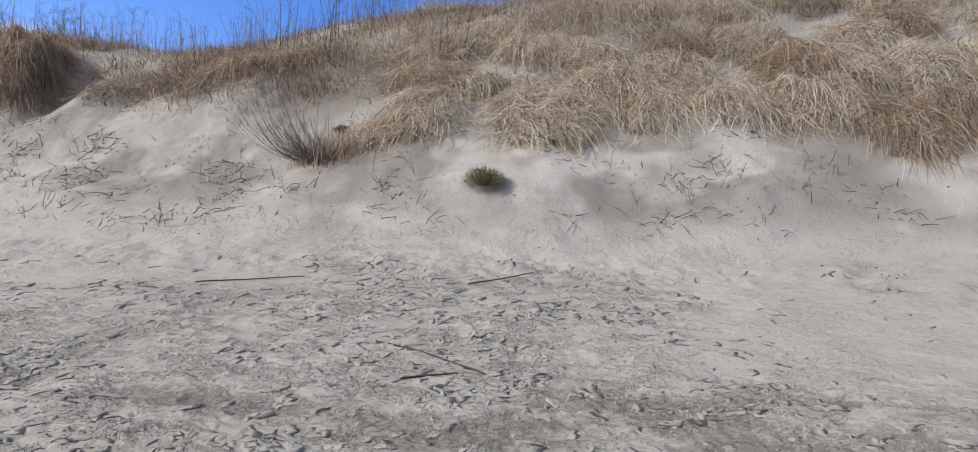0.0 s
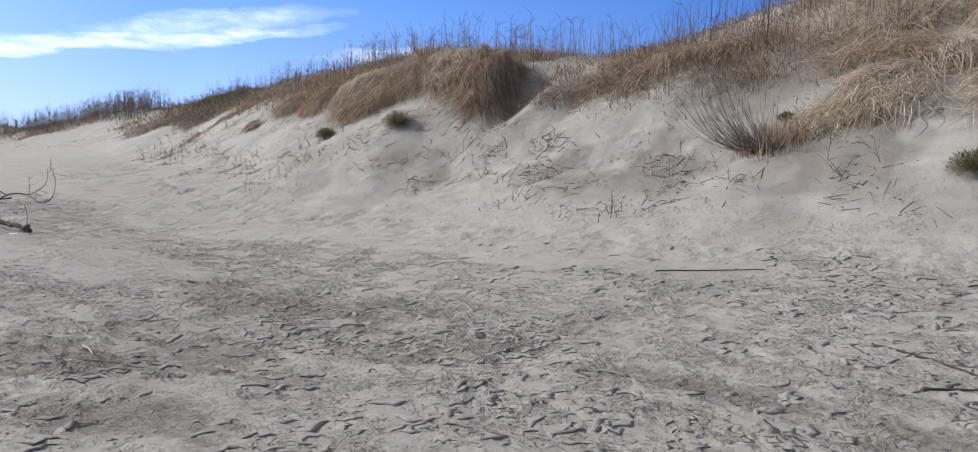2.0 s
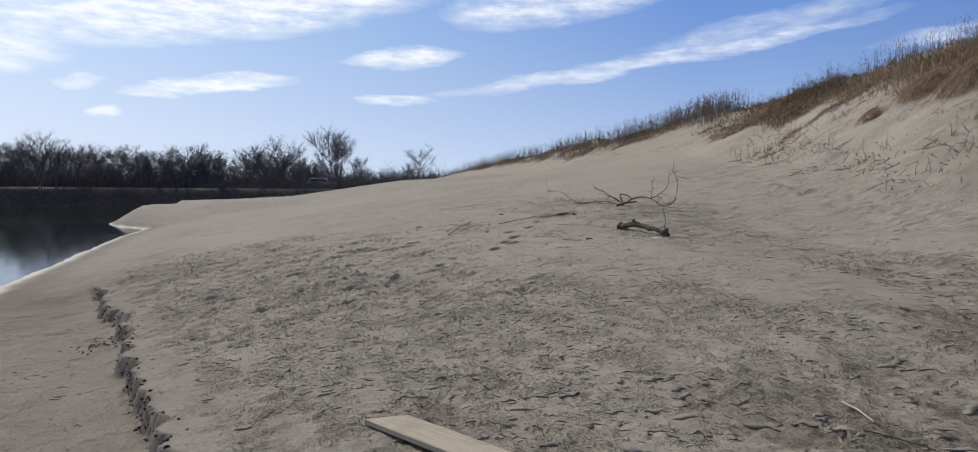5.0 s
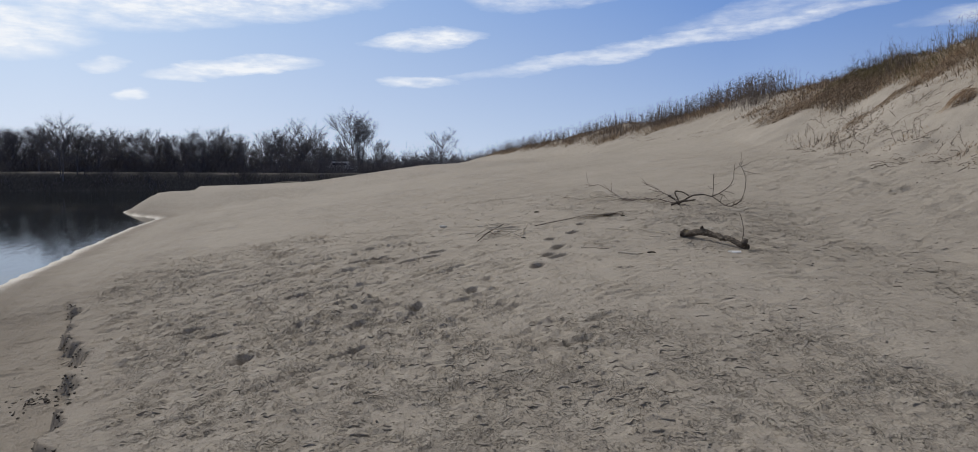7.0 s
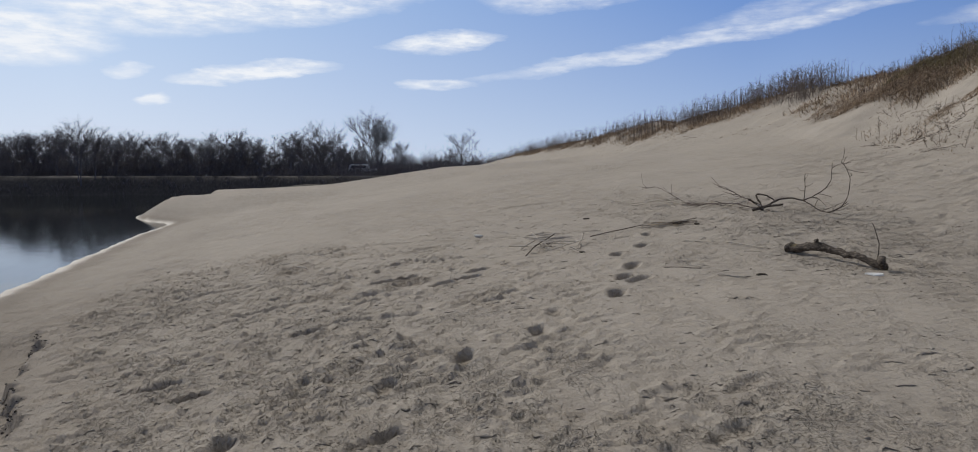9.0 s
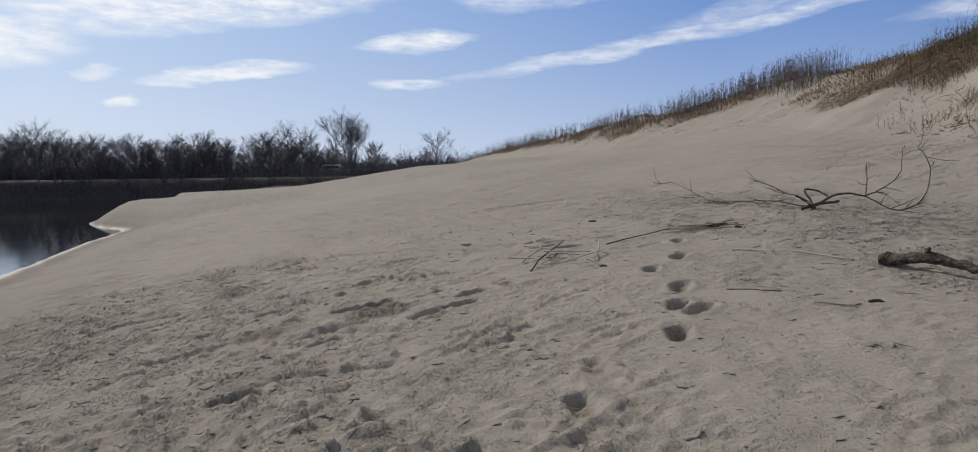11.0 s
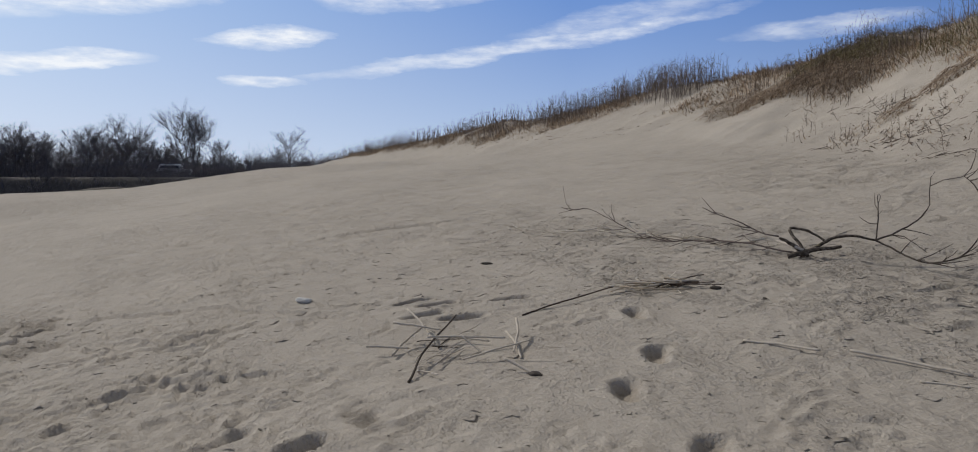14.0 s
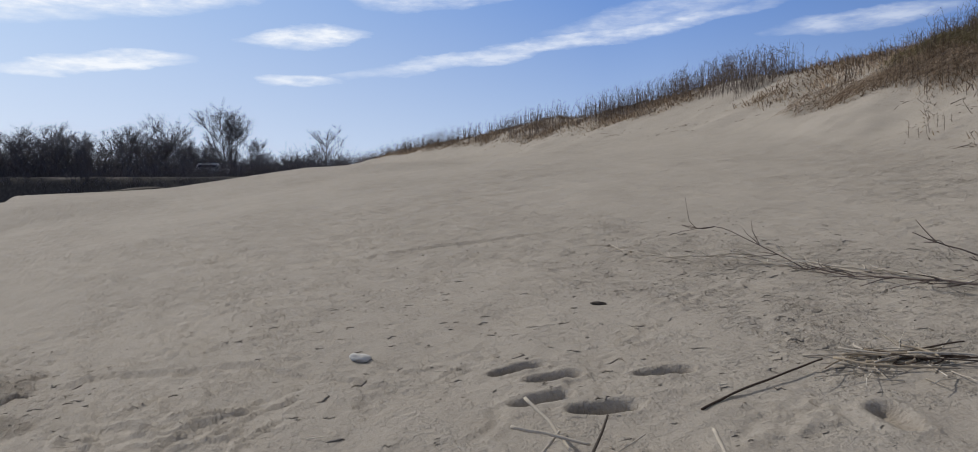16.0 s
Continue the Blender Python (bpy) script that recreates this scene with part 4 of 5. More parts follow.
stalk_field("dry_weeds", 650, (-96, -46), (0.5, 1.15), (0.3, 1.1), "thin grey weed stalks at the ridge's end", 10.0, per=3, r=0.010, thin=0.36, sprigs=4, mat=TWIGGY)
stalk_field("dry_weeds", 460, (0, 14), (0.5, 1.2), (0.4, 1.0), "thin pale weed stalks standing in the dune grass", 19.0, r=0.004, thin=0.40, mat=PALESTEM)
stalk_field("dry_weeds", 160, (-29, -23.5), (0.4, 0.95), (0.2, 0.6), "dark crooked weed stems in the brown scrub", 45.0, r=0.006, thin=0.44, sprigs=5)
stalk_field("dry_weeds", 110, (-6.5, 0.5), (0.5, 1.1), (0.4, 1.1), "thin bare weed stalks among the dune grass", 13.0, r=0.005, mat=TWIGGY)
stalk_field("dry_weeds", 120, (0, 14), (0.6, 1.15), (0.5, 1.1), "thin bare weed stalks among the dune grass", 17.0, r=0.005, mat=TWIGGY)
for wx, wy, n, high in [(-4.0, 16.9, 9, 1.8), (-5.0, 17.0, 8, 1.9), (-2.9, 17.5, 8, 1.7), (-6.4, 15.0, 6, 0.9), (-3.4, 14.8, 6, 1.1), (-1.1, 15.2, 7, 1.2), (-9.2, 15.5, 7, 1.1), (-11.5, 16.2, 10, 1.1), (-13.0, 16.4, 10, 1.0)]:
    stalks("tall_weed", wx, wy, n, high, "tall bare dark weed stems standing on the dune crest", splay=0.32, r=0.008, group="tall weeds")


def arching_bush(x, y):
    """A low willow-like bush: thin stems that bow outwards from one crown."""
    base = new("arching_bush")
    base.location = (x, y, gz(x, y))
    n = 170
    left = rng.random(n) < 0.75
    head = np.where(left, rng.normal(3.3, 0.8, n), rng.uniform(0, 6.28, n))
    s0 = np.stack((rng.normal(0, 0.16, n), rng.normal(0, 0.12, n), np.full(n, -0.05)), -1)
    length = np.where(left, rng.uniform(0.5, 1.6, n), rng.uniform(0.3, 0.8, n))
    path = wander(s0, head, rng.uniform(-0.05, 0.62, n), length, 8, 0.06, -0.13)
    path[..., 2] = np.maximum(path[..., 2], ground_z((path[..., 0] + x).ravel(), (path[..., 1] + y).ravel()).reshape(path.shape[:2]) - gz(x, y))
    v, f = tubes(path, np.full(n, 0.005), np.full(n, 0.0025))
    tagged(mesh_object("stem", v, f, TWIGGY, base), kind="stuff")
    m = 500
    b = np.stack((rng.normal(0.12, 0.3, m), rng.normal(0, 0.2, m), np.full(m, -0.02)), -1)
    b[:, 2] = ground_z(b[:, 0] + x, b[:, 1] + y) - gz(x, y) - 0.03
    v, f = blades(b, rng.uniform(0.25, 0.7, m), rng.uniform(0, 6.28, m), rng.uniform(0, 0.6, m), rng.uniform(0.2, 1.2, m), rng.uniform(0.006, 0.012, m))
    tagged(mesh_object("foliage", v, f, RUSSET, base, "russet dry leaf blades"), kind="stuff")
    return tagged(base, "low bush of thin arching bare brown stems", "bush")


arching_bush(-2.8, 11.75)


def moss_tuft(x, y, size, label):
    """A dense rounded tussock hanging on the slope."""
    n = 2600
    a, el_ = rng.uniform(0, 6.28, n), np.arccos(rng.uniform(0.0, 1, n))
    d = np.stack((np.sin(el_) * np.cos(a), np.sin(el_) * np.sin(a) * 0.8, np.cos(el_) * 0.7), -1)
    base = d * size * rng.uniform(0.1, 0.95, n)[:, None]
    v, f = blades(base, size * rng.uniform(0.12, 0.28, n), np.arctan2(d[:, 1], d[:, 0]) + rng.normal(0, 0.6, n), el_ * 0.8, rng.uniform(0.2, 1.2, n), rng.uniform(0.006, 0.012, n), 3)
    ob = mesh_object("tussock", v, f, GREEN)
    ob.matrix_world = pose(x, y, gz(x, y) + 0.02, 20)
    return tagged(ob, label, "tussock")


moss_tuft(-0.1, 10.5, 0.34, "round olive-green tussock clinging to the sand slope")
moss_tuft(-10.8, 12.8, 0.42, "olive and straw tussock on the sand slope")
moss_tuft(-13.0, 12.85, 0.28, "low olive-green tussock on the sand slope")
moss_tuft(-2.6, 12.4, 0.16, "small green tuft beside the arching bush")

# small dead weeds on the bare slope
WEEDS = [(-7.9, 11.6), (-6.6, 10.35), (-7.2, 11.1), (-13.0, 11.0), (-14.3, 11.8), (-16.2, 12.4), (-19.2, 13.2), (-4.6, 10.0), (-8.0, 11.7), (-5.2, 11.8), (-9.6, 12.2), (-11.4, 12.2),
         (-15.2, 12.2), (-17.2, 12.9), (-18.2, 12.6), (-4.1, 11.3), (-3.2, 10.7), (-9.0, 11.1), (-12.2, 11.6), (-20.6, 14.2), (-21.9, 14.9), (1.8, 10.9), (3.4, 11.1), (2.6, 10.6), (5.0, 11.0), (-1.4, 10.7)]
WEEDS += [(-23.2, 15.2), (-22.0, 14.8), (-21.8, 15.0), (-21.7, 15.4), (-21.8, 15.8), (-21.9, 16.1), (-19.7, 13.5), (-21.5, 13.9), (-20.9, 14.4), (-20.3, 14.2), (-23.9, 16.0), (-24.4, 16.9), (-19.1, 13.9), (-20.0, 14.9)]
more = random.Random(12)
WEEDS += [(more.uniform(-20.5, -9.0), 0) for _ in range(16)] + [(more.uniform(-9.0, -2.5), 0) for _ in range(8)]
WEEDS = [(wx, wy or float(foot_line(np.array([wx]))[0]) + more.uniform(0.12, 0.5) * float(crest_width(np.array([wx]))[0])) for wx, wy in WEEDS]
for wx, wy in WEEDS:
    stalks("dead_weed", wx, wy, int(rng.integers(3, 9)), rng.uniform(0.15, 0.42), "small dead weed with crooked dark stems in sand", reach=rng.uniform(0.1, 0.26), splay=rng.uniform(0.5, 1.2), sprigs=7, r=0.005, group="dead weeds", leaves=int(rng.integers(10, 40)))


def litter(name, count, place, length, label, mat=STEM, r=(0.003, 0.006), lift=0.12):
    """Short crooked twigs lying about: one joined mesh."""
    x, y = place(count)
    start = np.stack((x, y, ground_z(x, y) + 0.006), -1)
    n = len(x)
    path = wander(start, rng.uniform(0, 6.28, n), np.abs(rng.normal(0, lift, n)), rng.uniform(0, 1, n) ** 2 * (length[1] - length[0]) + length[0], 4, 0.14)
    rr = rng.uniform(*r, n)
    g = ground_z(path[..., 0].ravel(), path[..., 1].ravel()).reshape(path.shape[:2]) + rr[:, None] * 0.7
    path[..., 2] = np.maximum(np.minimum(path[..., 2], g + 0.05), g)
    v, f = tubes(path, rr, rr * 0.6)
    return tagged(mesh_object(name, v, f, mat), label, "twigs", kind="stuff")


def on_slope(x0, x1, s0, s1, heaps=70):
    def place(n):
        hx = rng.uniform(x0, x1, heaps)
        hy = foot_line(hx) + rng.uniform(s0, s1, heaps) * crest_width(hx)
        k = rng.integers(0, heaps, n)
        return hx[k] + rng.normal(0, 0.22, n), hy[k] + rng.normal(0, 0.14, n)
    return place


litter("twig_litter", 1800, on_slope(-23, 9, -0.02, 0.45, 120), (0.03, 0.34), "dark dead twigs scattered on the sand slope", STEM, (0.003, 0.007), 0.3)
litter("twig_litter", 130, on_slope(-50, -22, 0.0, 0.5), (0.08, 0.3), "dark dead twigs scattered on the far slope", STEM, (0.004, 0.008))
litter("twig_litter", 90, lambda n: (rng.uniform(-22, 2, n), rng.uniform(-1.5, 9.5, n)), (0.04, 0.16), "short twig scraps on the beach sand", BLEACHED, (0.002, 0.004))
litter("twig_litter", 45, lambda n: (rng.normal(-17.2, 0.16, n), rng.normal(6.05, 0.18, n)), (0.15, 0.5), "fine pale twigs caught by driftwood", BLEACHED, (0.003, 0.006), 0.05)


# ---- broken crust and clods on the beach ----
def crust_flakes(count):
    """Curled ledges of dried crust, each a short bent lip: one joined mesh."""
    x, y = rng.uniform(-22, 5.0, count * 4), rng.uniform(-2.5, 9.0, count * 4)
    keep = rng.random(count * 4) < 0.05 + 0.03 * smooth((-8 - x) / 4) + 0.6 * crust(x, y) * smooth((fbm(x * 0.9, y * 1.4, 2) - 0.35) * 5) * (0.65 + 0.35 * smooth((x + 12) / 5)) + 0.3 * churn(x, y)
    x, y = x[keep][:count], y[keep][:count]
    n, k = len(x), 6
    long = 0.025 + (0.10 + 0.12 * smooth((x + 9) / 4)) * rng.random(n) ** 3.2
    face = rng.normal(-0.45, 0.6, n)
    high = 0.004 + long * rng.uniform(0.02, 0.045, n)
    t = np.linspace(-0.5, 0.5, k)[None, :]
    bow = rng.normal(0, 0.45, n)[:, None] * (t * t - 0.1) * long[:, None] * 2 + rng.normal(0, 0.15, (n, k)) * long[:, None]
    along = t * long[:, None]
    taper = (1 - (2 * t) ** 2) ** 0.5 * rng.uniform(0.35, 1.1, (n, k))
    fx, fy = np.cos(face)[:, None], np.sin(face)[:, None]

    def row(out, up):
        px_ = x[:, None] + fx * (bow + out) - fy * along
        py_ = y[:, None] + fy * (bow + out) + fx * along
        return np.stack((px_, py_, ground_z(px_.ravel(), py_.ravel()).reshape(n, k) + up), -1)

    tail = -long[:, None] * rng.uniform(0.4, 0.8, n)[:, None] * (1 - (2 * t) ** 2) ** 0.5
    rows = np.stack((row(tail, -0.004), row(tail * 0.5, high[:, None] * 0.35 * taper), row(0 * tail, high[:, None] * taper), row(-0.5 * high[:, None] + 0 * t, high[:, None] * 0.4 * taper), row(-1.1 * high[:, None] + 0 * t, -0.012)), 1)
    i = (np.arange(n)[:, None, None] * 5 + np.arange(4)[None, :, None]) * k + np.arange(k - 1)[None, None, :]
    q = np.stack((i, i + 1, i + k + 1, i + k), -1).reshape(-1, 4)
    ob = mesh_object("crust_flakes", rows.reshape(-1, 3), q, SAND, smooth_faces=False)
    for name, value in (("damp_shade", 0.22), ("churn", 0.15), ("rough", 0.3)):
        ob.data.attributes.new(name, "FLOAT", "POINT").data.foreach_set("value", np.full(len(ob.data.vertices), value, np.float32))
    return tagged(ob, "broken curled flakes of dried sand crust", "sand crust", kind="stuff")


crust_flakes(12000)


def clods(name, x, y, size, label, mat):
    """Small lumps: squashed faceted stones."""
    n = len(x)
    bm0 = bmesh.new()
    bmesh.ops.create_icosphere(bm0, subdivisions=1, radius=1)
    shape = np.array([v.co[:] for v in bm0.verts])
    tri = np.array([[v.index for v in f.verts] for f in bm0.faces])
    bm0.free()
    v = shape[None] * (1 + rng.normal(0, 0.18, (n, len(shape), 1))) * size[:, None, None] * rng.uniform(0.5, 1.2, (n, 1, 3)) * np.array([1.2, 1, 0.6])
    v[..., 0] += x[:, None]
    v[..., 1] += y[:, None]
    v[..., 2] += (ground_z(x, y) + size * 0.15)[:, None]
    f = (tri[None] + (np.arange(n) * len(shape))[:, None, None]).reshape(-1, 3)
    return tagged(mesh_object(name, v, f, mat, smooth_faces=False), label, "clods", kind="stuff")


cx, cy = rng.uniform(-24, 3.5, 9000), rng.uniform(-2.8, 9.3, 9000)
pick = rng.random(9000) < 0.08 + 0.5 * crust(cx, cy)
cx, cy = cx[pick], cy[pick]
clods("sand_clods", cx, cy, rng.uniform(0.004, 0.016, len(cx)) * rng.uniform(0.5, 1.2, len(cx)), "small crumbs of damp dark sand", CRUST)
kx = rng.uniform(-17.8, -7, 480)
ky = crack_line(kx) + 0.35 * (fbm(kx * 2.5, kx * 0 + 4, 3, 0.6) - 0.5) + rng.normal(-0.03, 0.03, 480)
kx, ky = np.concatenate((kx, rng.normal(-12.3, 0.2, 90))), np.concatenate((ky, rng.normal(-1.75, 0.14, 90)))
clods("damp_clods", kx, ky, rng.uniform(0.004, 0.022, len(kx)), "dark damp clods along the collapsed sand edge", EARTH)


sx, sy = on_slope(-24, 10, -0.08, 0.42, 220)(700)
clods("slope_crumbs", sx, sy, rng.uniform(0.005, 0.017, len(sx)), "dark crumbs of damp sand and plant scraps on the slope", EARTH)


# ---- board, log, branches and sticks ----
def board():
    bm = bmesh.new()
    n = 14
    rows = []
    for i in range(n + 1):
        u = i / n
        half = 0.105 + 0.003 * math.sin(u * 9)
        skew = 0.07 * (u < 0.01) - 0.05 * (u > 0.99)
        x = -1.015 + 2.03 * u
        sag = 0.003 * math.cos(u * 6.3)
        rows.append([bm.verts.new((x + skew * s_, s_ * half, sag + h)) for s_, h in ((-1, 0), (1, 0), (1, 0.034), (-1, 0.034))])
    for a, b in zip(rows, rows[1:]):
        for k in range(4):
            bm.faces.new((a[k], a[(k + 1) % 4], b[(k + 1) % 4], b[k]))
    bm.faces.new(rows[0][::-1])
    bm.faces.new(rows[-1])
    bmesh.ops.recalc_face_normals(bm, faces=bm.faces)
    bmesh.ops.bevel(bm, geom=[e for e in bm.edges if e.is_boundary or e.calc_face_angle(0) > 0.8], offset=0.004, segments=1, affect="EDGES")
    ob = link("board", bm, PLANK, smooth_faces=False)
    x, y, turn = -6.2, 1.0, 22.2
    c, s_ = math.cos(radians(turn)), math.sin(radians(turn))
    spots = [(u, gz(x + c * u, y + s_ * u)) for u in np.linspace(-1, 1, 21)]
    slope = np.polyfit([u for u, _ in spots], [z for _, z in spots], 1)
    lift = max(z - np.polyval(slope, u) for u, z in spots)
    ob.matrix_world = pose(x, y, slope[1] + lift * 0.7 + 0.012, 0, -math.degrees(math.atan(slope[0])) - 0.4, turn) @ pose(0, 0, 0, 3.0)
    return tagged(ob, "weathered pale plank with sandy stains lying on the sand", "plank")


board()


def stem_tube(bm, pts, radii, sides=10, wobble=0.12, seed=1):
    r_ = random.Random(seed)
    rings = []
    for i, (p, r) in enumerate(zip(pts, radii)):
        p = Vector(p)
        d = (Vector(pts[min(i + 1, len(pts) - 1)]) - Vector(pts[max(i - 1, 0)])).normalized()
        u = d.cross(Vector((0, 0, 1)) if abs(d.z) < 0.9 else Vector((1, 0, 0))).normalized()
        w = d.cross(u)
        rings.append([bm.verts.new(p + (u * math.cos(6.2832 * k / sides) + w * math.sin(6.2832 * k / sides)) * r * (1 + r_.uniform(-wobble, wobble))) for k in range(sides)])
    for a, b in zip(rings, rings[1:]):
        for k in range(sides):
            bm.faces.new((a[k], a[(k + 1) % sides], b[(k + 1) % sides], b[k]))
    bm.faces.new(rings[0][::-1])
    bm.faces.new(rings[-1])


def subdivide_path(pts, radii, times=3, jitter=0.0, seed=1):
    r_ = random.Random(seed)
    for _ in range(times):
        np_, nr = [pts[0]], [radii[0]]
        for i in range(len(pts) - 1):
            q0, q1 = Vector(pts[max(i - 1, 0)]), Vector(pts[min(i + 2, len(pts) - 1)])
            a, b = Vector(pts[i]), Vector(pts[i + 1])
            mid = (a + b) * 0.5625 - (q0 + q1) * 0.0625
            mid += Vector((r_.gauss(0, 1), r_.gauss(0, 1), r_.gauss(0, 1))) * jitter * (b - a).length
            np_ += [mid, b]
            nr += [(radii[i] + radii[i + 1]) / 2, radii[i + 1]]
        pts, radii = np_, nr
    return pts, radii


def log():
    x, y = -13.74, 6.1
    base = new("driftwood_log")
    base.matrix_world = pose(x, y, gz(x, y), 0, 0, 8.6)
    z0 = gz(x, y)

    def g(u):
        c, s_ = math.cos(radians(8.6)), math.sin(radians(8.6))
        return gz(x + c * u, y + s_ * u) - z0

    bm = bmesh.new()
    p, r = subdivide_path([(-0.65, 0, g(-0.65) + 0.05), (-0.58, 0.01, g(-0.58) + 0.06), (-0.5, 0.0, g(-0.5) + 0.065), (-0.22, -0.01, 0.12), (0.08, 0.02, 0.085), (0.38, 0.0, 0.055), (0.64, 0.01, g(0.64) + 0.04)], [0.04, 0.056, 0.048, 0.046, 0.038, 0.033, 0.037], 3, 0.03, 3)
    stem_tube(bm, p, r, 18, 0.10, 5)
    bmesh.ops.subdivide_edges(bm, edges=list(bm.edges), cuts=1, use_grid_fill=True)
    for v in bm.verts:
        q = v.co * 14
        v.co += Vector((0, v.co.y, v.co.z - 0.07)).normalized() * (0.014 * noise.noise(q) + 0.007 * noise.noise(q * 3.3))
    link("trunk", bm, LOG, base)
    for pts, rad in (([(-0.22, 0, 0.135), (-0.21, -0.02, 0.185), (-0.18, -0.03, 0.205)], [0.036, 0.026, 0.012]), ([(0.60, 0, 0.06), (0.66, -0.08, 0.05), (0.70, -0.13, 0.03)], [0.045, 0.035, 0.03])):
        bm = bmesh.new()
        stem_tube(bm, pts, rad, 8, 0.2, 6)
        link("stub", bm, LOG, base)
    bm = bmesh.new()
    p, r = subdivide_path([(0.55, 0.0, 0.08), (0.53, 0.04, 0.22), (0.46, 0.06, 0.36), (0.42, 0.06, 0.42)], [0.006, 0.005, 0.004, 0.003], 1, 0.03, 7)
    stem_tube(bm, p, r, 5, 0.1, 8)
    link("shoot", bm, BARK, base)
    return tagged(base, "dark bent driftwood log with knobby stubs on sand", "log")


log()


def branch():
    """The fallen branch: a knot of thick roots, long bleached stems one way, curled tips the other."""
    x, y = -16.92, 7.45
    z0 = gz(x, y)
    base = new("fallen_branch")
    base.location = (x, y, z0)

    def limb(name, pts, r0, r1, mat, label="", twigs=0, seed=1, on_sand=False):
        pts = [(a, b, max(c, gz(x + a, y + b) - z0 + r0 * 0.6)) for a, b, c in pts]
        rad = [r0 + (r1 - r0) * i / (len(pts) - 1) for i in range(len(pts))]
        p, r = subdivide_path(pts, rad, 2, 0.03, seed)
        bm = bmesh.new()
        stem_tube(bm, p, r, 7, 0.14, seed)
        ob = link(name, bm, mat, base, label)
        if twigs:
            k = twigs
            q = np.array([tuple(v) for v in p])[rng.integers(2, len(p), k)]
            d = np.array(p[-1]) - np.array(p[0])
            path = wander(q, np.arctan2(d[1], d[0]) + rng.normal(0, 0.7, k), rng.uniform(-0.3, 0.8 if r0 < 0.0091 and mat is not BLEACHED else 0.3, k), rng.uniform(0.08, 0.38, k), 4, 0.3)
            gg = ground_z(path[..., 0].ravel() + x, path[..., 1].ravel() + y).reshape(path.shape[:2]) - z0 + 0.006
            path[..., 2] = np.maximum(path[..., 2], gg)
            v, f = tubes(path, rng.uniform(0.003, 0.006, k), np.full(k, 0.002), 4)
            tagged(mesh_object("twig", v, f, mat, ob), kind="stuff")
        return ob

    limb("root", [(0.05, 0.0, 0.03), (-0.10, 0.03, 0.16), (-0.2, 0.06, 0.26), (-0.08, 0.16, 0.24), (0.04, 0.22, 0.16)], 0.016, 0.010, LOG, seed=11)
    limb("root", [(0.0, 0.0, 0.03), (0.08, 0.14, 0.14), (0.14, 0.26, 0.2), (0.24, 0.38, 0.21), (0.36, 0.47, 0.18)], 0.017, 0.010, LOG, seed=12)
    limb("root", [(-0.1, -0.08, 0.02), (0.02, 0.02, 0.07), (0.14, 0.16, 0.10), (0.2, 0.24, 0.12)], 0.026, 0.013, LOG, seed=13)
    limb("root", [(-0.05, 0.05, 0.02), (-0.1, -0.02, 0.12), (-0.16, -0.12, 0.18)], 0.022, 0.012, LOG, seed=22)
    limb("stem", [(0.36, 0.47, 0.18), (0.5, 0.5, 0.12), (0.68, 0.5, 0.05), (0.86, 0.52, 0.03), (1.05, 0.55, 0.1), (1.17, 0.57, 0.28), (1.19, 0.58, 0.5), (1.14, 0.56, 0.64), (1.05, 0.54, 0.74)], 0.009, 0.0035, BARK, "curled dark twig standing up", 16, 14)
    limb("stem", [(0.36, 0.47, 0.18), (0.5, 0.56, 0.26), (0.62, 0.64, 0.36), (0.7, 0.68, 0.5), (0.72, 0.7, 0.78)], 0.009, 0.003, BARK, twigs=5, seed=15)
    limb("stem", [(0.36, 0.48, 0.18), (0.36, 0.5, 0.38), (0.35, 0.5, 0.58)], 0.007, 0.003, BARK, twigs=4, seed=16)
    limb("stem", [(0.0, 0.0, 0.08), (-0.5, 0.05, 0.14), (-1.1, 0.08, 0.09), (-1.9, 0.1, 0.05), (-2.6, 0.0, 0.03), (-3.3, -0.2, 0.03)], 0.012, 0.005, BLEACHED, "long bleached stem", 34, 17)
    limb("stem", [(-0.1, 0.0, 0.05), (-0.7, -0.12, 0.10), (-1.4, -0.12, 0.06), (-2.1, -0.05, 0.03)], 0.0095, 0.004, TWIGGY, twigs=34, seed=18)
    limb("stem", [(-0.3, 0.03, 0.18), (-0.6, 0.0, 0.24), (-0.95, -0.1, 0.36), (-1.1, -0.15, 0.42)], 0.008, 0.003, TWIGGY, twigs=8, seed=19)
    limb("stem", [(-1.6, 0.1, 0.06), (-2.5, 0.05, 0.06), (-3.3, -0.3, 0.04), (-4.3, -0.45, 0.02)], 0.009, 0.004, BLEACHED, twigs=44, seed=20)
    limb("stem", [(-2.2, 0.0, 0.03), (-2.8, -0.1, 0.25), (-3.2, -0.2, 0.32), (-3.5, -0.3, 0.25)], 0.005, 0.002, TWIGGY, twigs=8, seed=21)
    return tagged(base, "fallen leafless branch with bleached stems and curled dark twigs", "branch")


branch()


